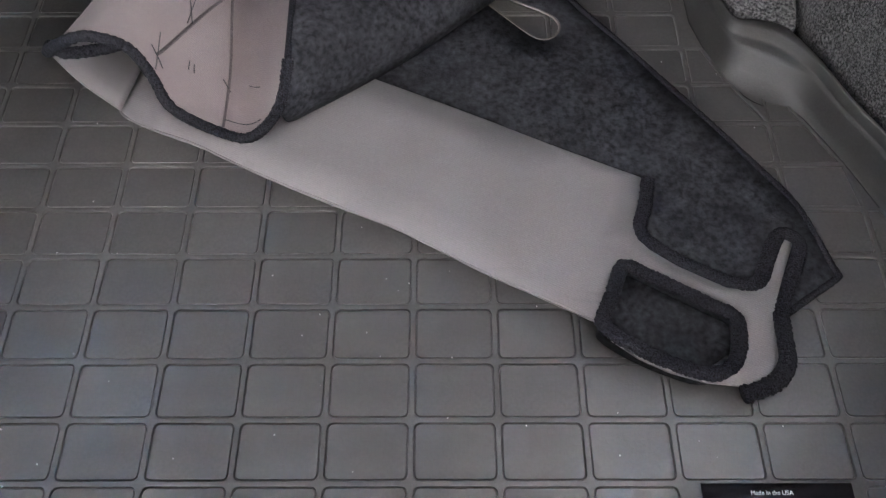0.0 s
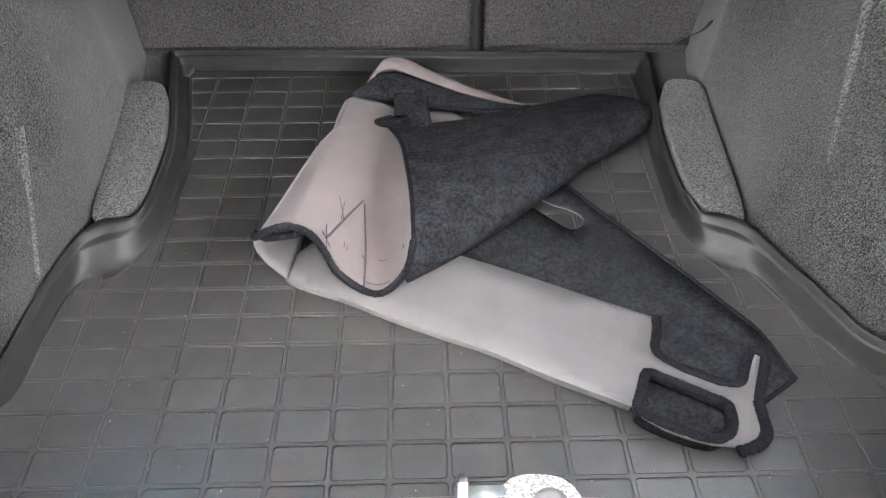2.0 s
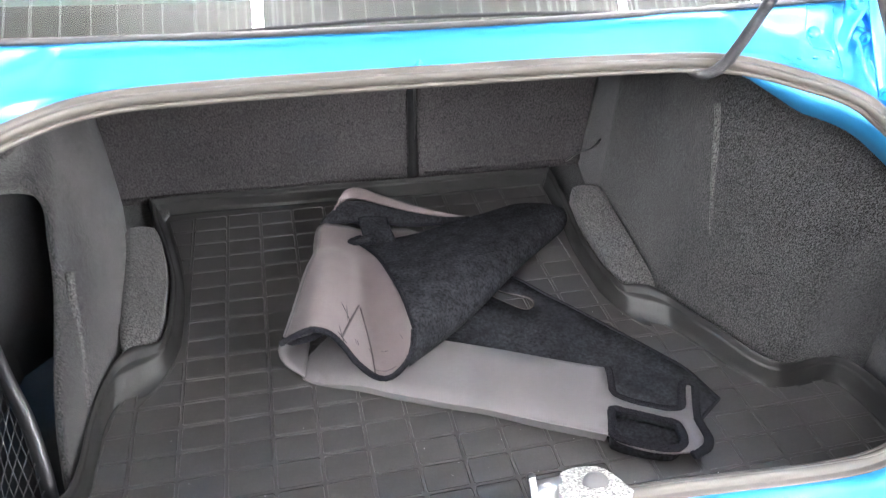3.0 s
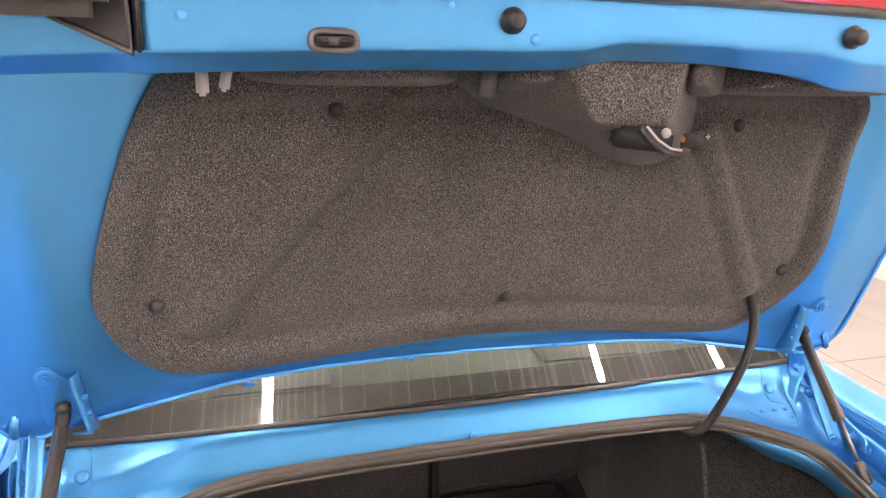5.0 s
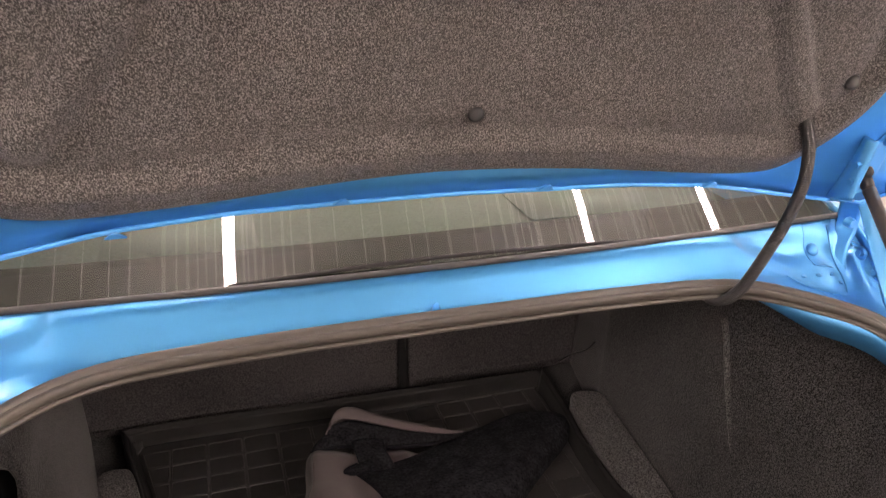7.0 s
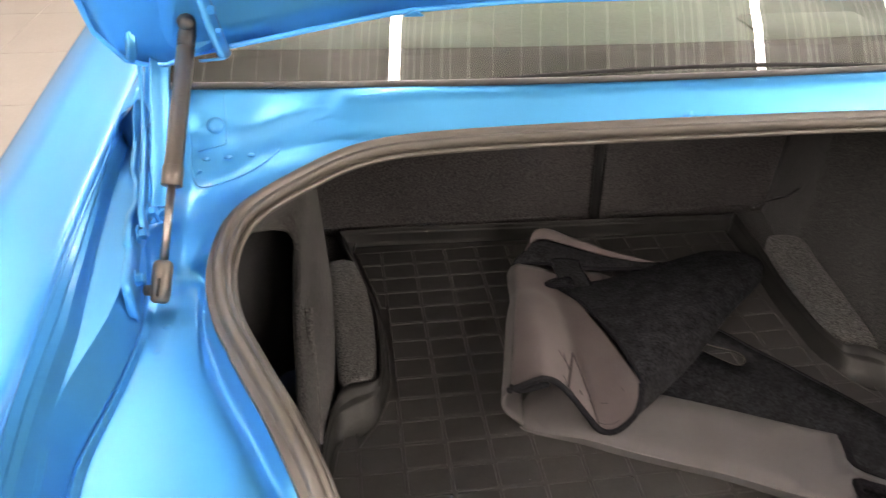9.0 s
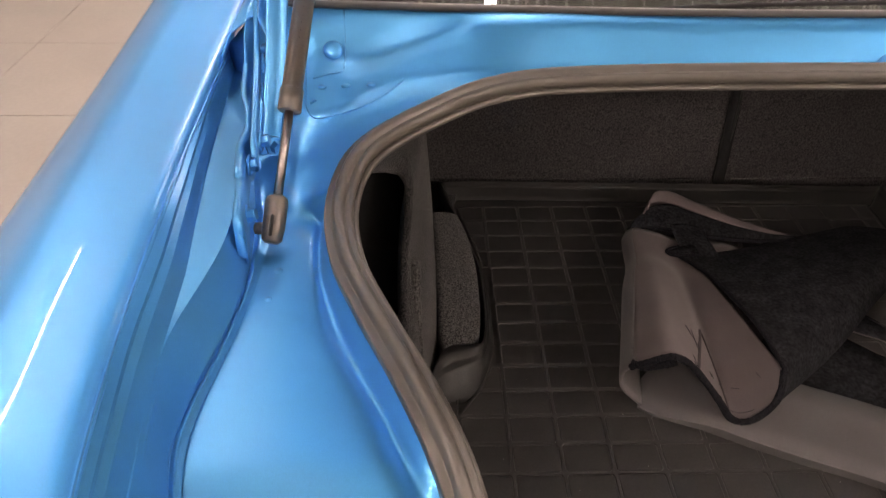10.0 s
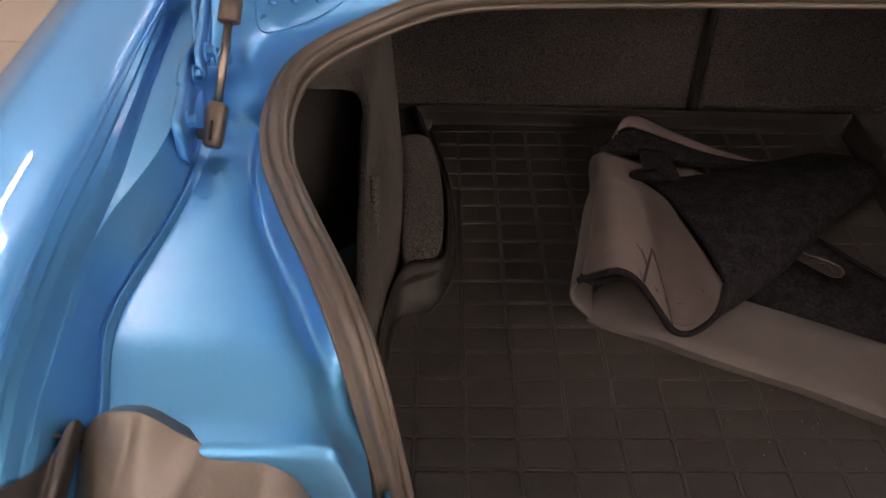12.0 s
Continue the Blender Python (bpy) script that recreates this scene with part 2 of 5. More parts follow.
def lathe(a, b, profile, n=16):
    """Turned body between a and b; profile of (share of the way, radius)."""
    a, b = Vector(a), Vector(b)
    ahead = (b - a).normalized()
    s = ahead.orthogonal().normalized()
    u = ahead.cross(s)
    rows = [[a.lerp(b, k) + (s * math.cos(2 * math.pi * i / n) + u * math.sin(2 * math.pi * i / n)) * r for i in range(n)] for k, r in profile]
    bm = grid(rows, closed=True)
    bm.verts.ensure_lookup_table()
    bm.faces.new(bm.verts[:n])
    bm.faces.new(bm.verts[-n:])
    return bm


def block(size, m=Matrix(), soft=0.002):
    bm = bmesh.new()
    bmesh.ops.create_cube(bm, size=1.0, matrix=m @ Matrix.Diagonal((*size, 1)))
    if soft:
        bmesh.ops.bevel(bm, geom=bm.edges[:], offset=soft, segments=2, affect="EDGES")
    return bm


def plate(outline, holes, height, thick):
    """A flat sheet inside an outline of (x, y), with holes, laid at height(x, y), as thick as given."""
    bm = bmesh.new()
    for loop in (outline, *holes):
        vs = [bm.verts.new((x, y, 0)) for x, y in loop]
        for i in range(len(vs)):
            bm.edges.new((vs[i - 1], vs[i]))
    bmesh.ops.triangle_fill(bm, use_beauty=True, edges=bm.edges[:])
    for _ in range(2):
        long = [e for e in bm.edges if e.calc_length() > 0.03]
        if long:
            bmesh.ops.subdivide_edges(bm, edges=long, cuts=1)
            bmesh.ops.triangulate(bm, faces=bm.faces[:])
    for v in bm.verts:
        v.co.z = height(v.co.x, v.co.y)
    low = bmesh.ops.extrude_face_region(bm, geom=bm.faces[:])
    for g in low["geom"]:
        if isinstance(g, bmesh.types.BMVert):
            g.co.z -= thick
    return bm


def mix(a, b, s):
    return a + (b - a) * s


def along(table, x):
    """A value between the rows of a table of (x, value), by x falling or rising."""
    t = sorted(table)
    return float(np.interp(x, [r[0] for r in t], [r[1] for r in t]))


# ---- the showroom ----
def showroom():
    floor = tagged(part("floor", block((24, 24, 0.1), pose(0, 2, GROUND - 0.06), 0), TILE, smooth=False), "beige showroom floor joints under large tiles", "floor", kind="structure")
    for name, size, at in (("wall_north", (24, 0.2, 6), (0, 14, 1)), ("wall_south", (24, 0.2, 6), (0, -8, 1)),
                           ("wall_west", (0.2, 22, 6), (-7.5, 3, 1)), ("wall_east", (0.2, 22, 6), (4.85, 3, 1))):
        tagged(part(name, block(size, pose(*at), 0), WALL, smooth=False), "plain white painted showroom wall", "wall", kind="structure")
    bm = bmesh.new()
    bmesh.ops.create_cube(bm, size=1.0, matrix=pose(0, 3, CEILING + 0.09) @ Matrix.Diagonal((24, 24, 0.1, 1)))
    tagged(part("ceiling", bm, CEIL, smooth=False), "beige sheet showroom ceiling", "ceiling", kind="structure")
    bm = bmesh.new()
    ribs = [-11.075 + i * 0.108 + random.uniform(-.02, .02) for i in range(200)]
    ribs += [x + d for x, _, _ in LAMPS[:5] for d in (-.26, -.21, -.165, -.125, -.09, .085, .115, .15, .19, .24)]
    for x in ribs:
        bmesh.ops.create_cube(bm, size=1.0, matrix=pose(x, 3, CEILING + 0.036) @ Matrix.Diagonal((random.choice((.005, .008, .013)), 24, 0.008, 1)))
    tagged(part("ceiling_rib", bm, RIB, smooth=False), "thin pale ribs between ceiling sheets", "ceiling ribs", kind="stuff")
    for x, a, c in LAMPS:
        lamp = thing("ceiling_lamp_or_fill", "white linear lamp line hung from the ceiling, several added unseen as fill", "ceiling lamp", (x, (a + c) / 2, CEILING - 0.3), "ceiling lamps")
        part("housing", block((0.016, c - a, 0.012), pose(x, (a + c) / 2, CEILING - 0.303), 0.003), CLIP_GREY, lamp)
        slim = 0.5 if 1 < x < 2 else 1.0
        part("diffuser", block((0.038 * slim, c - a, 0.022 * slim), pose(x, (a + c) / 2, CEILING - 0.309 - 0.011 * slim), 0), GLOW, lamp, "glowing white diffuser", smooth=False)
        # added upward glow to brighten the ceiling, no known part of the lamp
        part("ceiling_fill", block((0.044 * slim, c - a, 0.010), pose(x, (a + c) / 2, CEILING - 0.292), 0), GLOW_UP, lamp, "added glowing strip that only brightens the ceiling", smooth=False)
        for k in (a + .4, (a + c) / 2, c - .3):
            part("hanger", lathe((x, k, CEILING - .28), (x, k, CEILING + .05), ((0, .0012), (1, .0012)), 6), STEEL, lamp)
    return floor


room_floor = showroom()


# ---- the car's body ----
car = thing("car_body", "bright blue metallic saloon car body round an open boot", "car", (0, 0.7, GROUND))

RING = [(0, .705, .505), (.30, .70, .505), (.44, .677, .505), (.53, .625, .495), (.585, .57, .485), (.603, .51, .468), (.594, .44, .460),
        (.567, .37, .460), (.535, .30, .458), (.51, .245, .442), (.495, .212, .40), (.485, .198, .33), (.475, .193, .26), (.45, .198, .203),
        (.38, .208, .178), (.2, .228, .168), (0, .237, .168)]


XF = [(.165, .516), (.194, .528), (.256, .556), (.297, .571), (.337, .591), (.38, .612), (.417, .621), (.467, .632), (.525, .637)]
XE = [(.165, .665), (.20, .671), (.253, .684), (.291, .684), (.354, .675), (.438, .668), (.53, .670)]
XD = [(.095, .676), (.165, .674), (.193, .677), (.211, .681), (.254, .694), (.287, .694), (.31, .690), (.35, .682), (.40, .676), (.43, .675), (.471, .678), (.53, .686), (.66, .702), (.82, .722)]
XC = [(.095, .679), (.165, .686), (.226, .695), (.272, .702), (.33, .706), (.37, .699), (.41, .692), (.45, .688), (.50, .691), (.53, .696), (.657, .713), (.82, .733)]
XB = [(.095, .681), (.165, .690), (.226, .699), (.272, .705), (.33, .709), (.373, .711), (.441, .7155), (.461, .7175), (.53, .721), (.66, .734), (.82, .749)]
XA = [(.095, .695), (.138, .703), (.165, .709), (.203, .716), (.263, .723), (.306, .730), (.40, .735), (.517, .742), (.55, .745), (.665, .755), (.82, .761)]
XG = [(.165, .497), (.19, .502), (.21, .508), (.245, .522), (.30, .547), (.37, .580), (.44, .607), (.515, .617)]


def across(y):
    """The side channel's section: gutter beside the seal, floor, bead, wall, ledge, flange steps."""
    g, f = along(XG, y), along(XF, y)
    e, d, c, w, a = (sum(along(t, y + h) for h in (-.024, -.012, 0, .012, .024)) / 5 for t in (XE, XD, XC, XB, XA))
    w = mix(w, a, .38 * max(0.0, min(1.0, (y - .40) / .14)))
    k = max(0.0, min(1.0, (.245 - y) / .06))
    low = sum(along(((.30, .455), (.245, .441), (.21, .405), (.19, .355), (.165, .30)), y + h) for h in (-.03, -.015, 0, .015, .03)) / 5
    floor = .432 - .013 * k
    dip = floor - .013 * max(0.0, min(1.0, (f - g - .010) / .025)) - .40 * max(0.0, floor - .02 - low)
    return [(g - .006, y, low - .002), (mix(g, f, .10), y, mix(low, dip, .55)), (mix(g, f, .38), y, dip), (f - .006, y, mix(dip, floor, .70)), (f + .008, y, mix(dip, floor, .97)), (mix(f, e, .42), y, floor + .0002), (e - .004, y, floor), (e, y, floor + .001),
            (mix(e, d, .55), y, floor + .0055), (d, y, floor + .003), (d + .001, y, floor + .007), (mix(d, c, .55), y, .452), (c - .001, y, .467), (c + .0015, y, .4718), (w - .0015, y, .4722), (w, y, .4745),
            (mix(w, a, .12), y, .4815), (mix(w, a, .26), y, .4860), (mix(w, a, .50), y, .4900), (mix(w, a, .56), y, .4925), (mix(w, a, .86), y, .4962), (a - .0015, y, .4985)]


def fold(points, n):
    """A section with n points, evenly split between the given ones by their order."""
    ks = np.linspace(0, len(points) - 1, n)
    return [tuple(float(np.interp(k, range(len(points)), [p[i] for p in points])) for i in range(3)) for k in ks]


BACK_SILL = [(.716, .496), (.719, .499), (.723, .504), (.727, .510), (.731, .517), (.736, .525), (.741, .533), (.747, .542), (.753, .549), (.760, .554), (.769, .5565)]


def surround():
    """The painted channel between the boot's seal and the window, the wing and the tail lamp."""
    n = 11
    rows = [fold([(x, q + back, z + up) for q, z in BACK_SILL], n) for x, back, up in ((0, 0, 0), (.15, 0, 0), (.30, -.002, 0), (.38, -.008, .001))]
    rows.append(fold([(mix(.45, .48, k / 10), q - mix(.026, .0, k / 10), z + mix(.003, 0, k / 10)) for k, (q, z) in enumerate(BACK_SILL)], n))
    rows.append([(.54, .638, .488), (.546, .652, .485), (.553, .668, .483), (.560, .686, .484), (.567, .703, .489), (.572, .717, .4965), (.576, .729, .5035), (.578, .739, .512), (.579, .747, .526), (.5805, .757, .543), (.582, .769, .5565)])
    rows.append([(.580, .600, .481), (.589, .615, .476), (.598, .635, .472), (.607, .658, .470), (.614, .680, .473), (.619, .698, .483), (.622, .713, .4945), (.624, .728, .504), (.625, .7405, .515), (.626, .753, .5375), (.627, .770, .556)])
    rows.append([(.600, .572, .475), (.612, .585, .467), (.625, .605, .461), (.640, .635, .458), (.652, .662, .459), (.660, .682, .466), (.665, .700, .4795), (.668, .715, .493), (.670, .730, .5055), (.672, .747, .530), (.674, .770, .555)])
    rows.append([(.610, .548, .468), (.622, .555, .458), (.634, .565, .450), (.650, .585, .447), (.668, .615, .448), (.682, .645, .453), (.694, .675, .463), (.704, .700, .478), (.711, .720, .500), (.716, .742, .528), (.722, .768, .552)])
    rows.append([(.614, .532, .464), (.624, .533, .455), (.634, .537, .447), (.643, .541, .443), (.653, .547, .442), (.668, .560, .442), (.680, .577, .443), (.688, .590, .446), (.694, .602, .450), (.700, .614, .456), (.706, .628, .463)])
    rows += [across(q)[:11] for q in (.525, .50, .475, .45, .425, .40, .375, .35, .33, .31, .29, .27, .25, .23, .21, .19, .176, .170)]
    for dq, dz in ((.005, .002), (.008, .008), (.010, .030), (.012, .08)):
        rows.append([(x, q - dq, z - dz * (1 if i > 2 else .3)) for i, (x, q, z) in enumerate(across(.170)[:11])])
    fine = [glide(r, 4) for r in rows]
    wide = [4, 8, 6, 22, 26, 16, 8, 5] + [4] * 40
    table = []
    for i in range(len(fine) - 1):
        cut = wide[i]
        cols = [glide([fine[max(i - 1, 0)][c], fine[i][c], fine[i + 1][c], fine[min(i + 2, len(fine) - 1)][c]], cut)[cut:2 * cut] for c in range(len(fine[0]))]
        table += [list(r) for r in zip(*cols)]
    table.append([Vector(p) for p in fine[-1]])
    smooth = lambda a, c, v: max(0.0, min(1.0, (v - a) / (c - a))) ** 2 * (3 - 2 * max(0.0, min(1.0, (v - a) / (c - a))))
    for r in table:  # the pressed recess beside the hinge
        m = len(r) - 1
        for i, p in enumerate(r):
            k = i / m * 10
            if p.y > .66 and p.x < .69:
                p.y += .0065 * smooth(.660, .648, p.x) * smooth(0, 1, (p.x - (.490 - .044 * (k - 4) / 6)) / .022) * smooth(5.4, 7.2, k) * smooth(9.8, 7.8, k)
    for r in table:
        for i, p in enumerate(r):
            if p.y > .70:
                p.z -= (.0105 - .027 * min(p.x, .62) ** 2) * (i / (len(r) - 1)) ** 1.2
    both = [[Vector((-p.x, p.y, p.z)) for p in r] for r in reversed(table)] + table[1:]
    bm = grid(both)
    tree = BVHTree.FromBMesh(bm)
    part("drain_channel", bm, PAINT_INNER_SHADED, car, "painted rain channel beside the boot seal", thick=under(bm, .002))
    for s in (-1, 1):
        rows = []
        for q in list(np.linspace(.10, .16, 4)) + list(np.linspace(.168, .525, 60)) + list(np.linspace(.535, .82, 24)):
            drop = max(0.0, .165 - q)
            sec = [(s * x, v, z - drop * (1.2 if i < 3 else .25)) for i, (x, v, z) in enumerate(across(q)[9:])]
            rows.append([(s * (along(XD, q) - .001), q, .415 - drop)] + sec)
        bm = grid(rows)
        part("inner_wing", bm, PAINT_INNER_SHADED, car, "stepped inner edge of the wing with a pale ledge", thick=under(bm, .002), sharp=16)
    return tree


def on_channel(tree, x, y, up=.0):
    hit = tree.ray_cast(Vector((x, y, .70)), Vector((0, 0, -1)))[0]
    return Vector((x, y, (hit.z if hit else .48) + up))


def channel_details(s, tree):
    """Overlapping sheet edges, weld dimples and a drain lip."""
    seam = glide([(s * x, y, 0) for x, y in ((.660, .76), (.656, .721), (.654, .690), (.640, .673), (.603, .674), (.572, .688), (.548, .706))], 6)
    part("sheet_seam", sweep([on_channel(tree, p.x, p.y, .0006) for p in seam], oval(.0011, .0011, 6)), PAINT_INNER_SHADED, car)
    part("sheet_seam", sweep([on_channel(tree, s * .6135, q, .0004) for q in np.linspace(.725, .765, 9)], oval(.0008, .0009, 6)), PAINT_INNER_SHADED, car)
    part("sheet_seam", sweep([on_channel(tree, s * x, y, .0004) for x, y in ((.648, .716), (.635, .718), (.62, .719), (.6135, .722))], oval(.0008, .0009, 6)), PAINT_INNER_SHADED, car)
    for x, y in ((.637, .706), (.611, .706), (.583, .708)):
        p = on_channel(tree, s * x, y)
        part("weld_dimple", lathe(p - Vector((0, 0, .001)), p + Vector((0, 0, .0012)), ((0, .0055), (.6, .0045), (1, .002)), 14), PAINT_INNER_SHADED, car)
    for x, y, r in ((.652, .452, .006), (.655, .415, .005)):
        p = on_channel(tree, s * x, y)
        part("weld_dimple", lathe(p - Vector((0, 0, .001)), p + Vector((0, 0, .0006)), ((0, r), (.5, r * .8), (1, r * .3)), 16), PAINT_INNER_SHADED, car)


def wing(s):
    rows = []
    for y, e, w in ((0.02, .660, .845), (0.10, .695, .888), (0.17, .709, .908), (0.3, .727, .925), (0.5, .742, .941), (0.8, .756, .960), (1.3, .765, .972), (2.2, .77, .975)):
        lift = 0.0 if y < 0.8 else (y - 0.8) * 0.05
        drop = max(0.0, 0.17 - y) * 0.4
        rows.append([(s * x, y, z + lift - drop) for x, z in ((e + .012, .30), (e + .004, .40), (e - .0012, .490), (e - .0004, .4985), (e + .003, .5040), (e + .009, .5068), (e + .02, .5085), (e + .05, .5115), (mix(e, w, .45), .507), (mix(e, w, .78), .460), (w - .008, .36), (w + .012, .22), (w + .016, .02), (w, -.22), (w - .05, -.40))])
    bm = skin(rows, 5, 4)
    part("quarter_panel", bm, PAINT, car, "glossy blue rear wing", thick=0.004)


channel = surround()
for s in (-1, 1):
    wing(s)
    channel_details(s, channel)


def sill():
    """The loading edge below the opening, and the bumper cap outside it."""
    line = [(-x, y, z) for x, y, z in RING[11:]] + [(x, y, z) for x, y, z in reversed(RING[11:-1])]
    line = glide(line, 4)
    rows = []
    for p in line:
        out = Vector((p.x * 0.10, -1, 0)).normalized()
        rows.append([p + out * a + Vector((0, 0, b)) for a, b in ((.004, -.012), (.012, -.002), (.030, -.006), (.050, -.03), (.056, -.10))])
    part("loading_sill", grid(rows), PAINT_INNER_SHADED, car, "painted loading edge under the seal", thick=0.003)
    rows = []
    for p in line:
        if p.z < 0.30:
            out = Vector((p.x * 0.10, -1, 0)).normalized()
            rows.append([Vector((p.x, p.y, min(p.z, .19))) + out * a + Vector((0, 0, b)) for a, b in ((.052, -.035), (.075, -.033), (.115, -.045), (.13, -.08), (.13, -.30))])
    part("bumper_cap", grid(rows), GREY_PLASTIC, car, "grey plastic bumper top", thick=0.004)


sill()


def seal():
    half = RING[1:-1]
    loop = [RING[0]] + half + [RING[-1]] + [(-x, y, z) for x, y, z in reversed(half)]
    pts = glide(loop, 5, True)
    mid = Vector((0, .45, .40))
    shape = [(-.0135, -.008), (-.0140, .0005), (-.0125, .0030), (-.0112, .0022), (-.0100, .0036), (-.0088, .0026), (-.0076, .0040), (-.0064, .0030), (-.0050, .0050), (-.0030, .0085), (.0, .0105), (.0035, .0105), (.0062, .0085),
             (.0074, .0050), (.0082, .0040), (.0100, .0052), (.0125, .0050), (.0142, .0030), (.0145, -.002), (.0130, -.008), (.006, -.011), (-.006, -.011)]
    shape = [(u * (.82 if u < 0 else 1.0), w) for u, w in shape]
    root = part("weatherstrip", sweep(pts, shape, True), SEAL, car, "brownish grey ribbed rubber boot seal")
    inner = []
    for i, p in enumerate(pts):
        ahead = (pts[(i + 1) % len(pts)] - pts[i - 1]).normalized()
        into = mid - p
        into = (into - ahead * into.dot(ahead)).normalized()
        inner.append(p + into * (.0150 if p.z > .25 else .0085) - Vector((0, 0, .006 * max(0.0, min(1.0, (p.z - .30) / .1)))))
    part("seal_lip", sweep(inner, oval(.0040, .0036, 8), True), SEAL, root)
    rows = []
    for p in glide(RING[2:9], 5):
        into = mid - p
        into = Vector((into.x, into.y, 0)).normalized()
        deep = .036 * max(0.0, min(1.0, (p.x - .46) / .08))
        rows.append([p + into * .006 + Vector((0, 0, -.008)), p + into * .0075 + Vector((0, 0, -.010 - deep * .4)), p + into * .004 + Vector((0, 0, -.012 - deep)), p - into * .010 + Vector((0, 0, -.014 - deep))])
    part("inner_return", grid(rows), PAINT_INNER_SHADED, car, "painted return of the opening below the seal", thick=.002)
    line = [(x, .699 - abs(x) ** 3 * .2, .4885) for x in np.linspace(-.40, .33, 30)]
    part("seal_flange", sweep(line, oval(.0007, .0013, 8)), PAINT_INNER_SHADED, car, "thin painted flange under the seal")


seal()


def tail_lamp(s):
    lamp = thing("tail_lamp", "dark grey plastic tail lamp housing at the wing's end", "tail lamp", (s * .62, .12, .40), "tail lamps")
    edge = [(-.682, .166, .418), (-.676, .168, .430), (-.668, .170, .443), (-.654, .170, .4540), (-.643, .170, .4555), (-.634, .170, .4545), (-.626, .170, .4475), (-.616, .170, .434), (-.606, .170, .423), (-.595, .170, .4165), (-.572, .170, .4140), (-.558, .171, .412), (-.541, .174, .398), (-.531, .178, .366), (-.516, .184, .310)]
    edge = [Vector((-s * p.x, p.y, p.z)) for p in glide(edge, 4)]
    end = lambda x: along(((.50, .22), (.53, .325), (.56, .362), (.635, .368), (.70, .315)), abs(x))
    rows = [[p + Vector((0, .012, -.010)) for p in edge], edge]
    for k, q in ((.06, .158), (.45, .115), (1, .055)):
        # two creases run down from the upper edge and part the housing into facets
        away = [max(0.0, abs(p.x) - .634) * .75 + max(0.0, .562 - abs(p.x)) * .8 for p in edge]
        rows.append([Vector((p.x * (1 + .05 * k * (abs(p.x) > .6)), q + .4 * a * k, mix(p.z, end(p.x), k) - .002 - a * k)) for p, a in zip(edge, away)])
    rows.append([p + Vector((0, -.01, -.16)) for p in rows[-1]])
    bm = grid(rows)
    part("housing", bm, GREY_PLASTIC, lamp, "faceted grey plastic housing", thick=under(bm, .003), sharp=20)
    rim = [(-.735, .060, .455), (-.712, .086, .478), (-.699, .095, .484), (-.687, .101, .479), (-.680, .116, .467), (-.679, .140, .450), (-.674, .160, .455), (-.671, .166, .452), (-.674, .170, .436), (-.682, .168, .415)]
    rim = [Vector((-s * p.x, p.y, p.z)) for p in glide(rim, 4)]
    rows = [rim] + [[p + Vector((0, -d, -e)) for p in rim] for d, e in ((.004, .001), (.03, .008), (.06, .020), (.10, .042), (.115, .20))]
    bm = grid(rows)
    part("side_housing", bm, BLACK, lamp, "black side of the housing")
    part("rubber_tab", block((.016, .010, .035), pose(s * .684, .160, .436, 20, s * 25, 0), .004), BLACK, lamp, "black rubber tab")
    rows = [[(s * x, y, z) for x, y, z in ((.53, .085, .30), (.62, .072, .31), (.70, .078, .32), (.78, .10, .32))],
            [(s * x, y, z) for x, y, z in ((.53, .060, .20), (.62, .048, .20), (.70, .055, .20), (.78, .08, .20))]]
    part("lens", grid(rows), RED, lamp, "red tail lamp lens", thick=0.01)


for s in (-1, 1):
    tail_lamp(s)


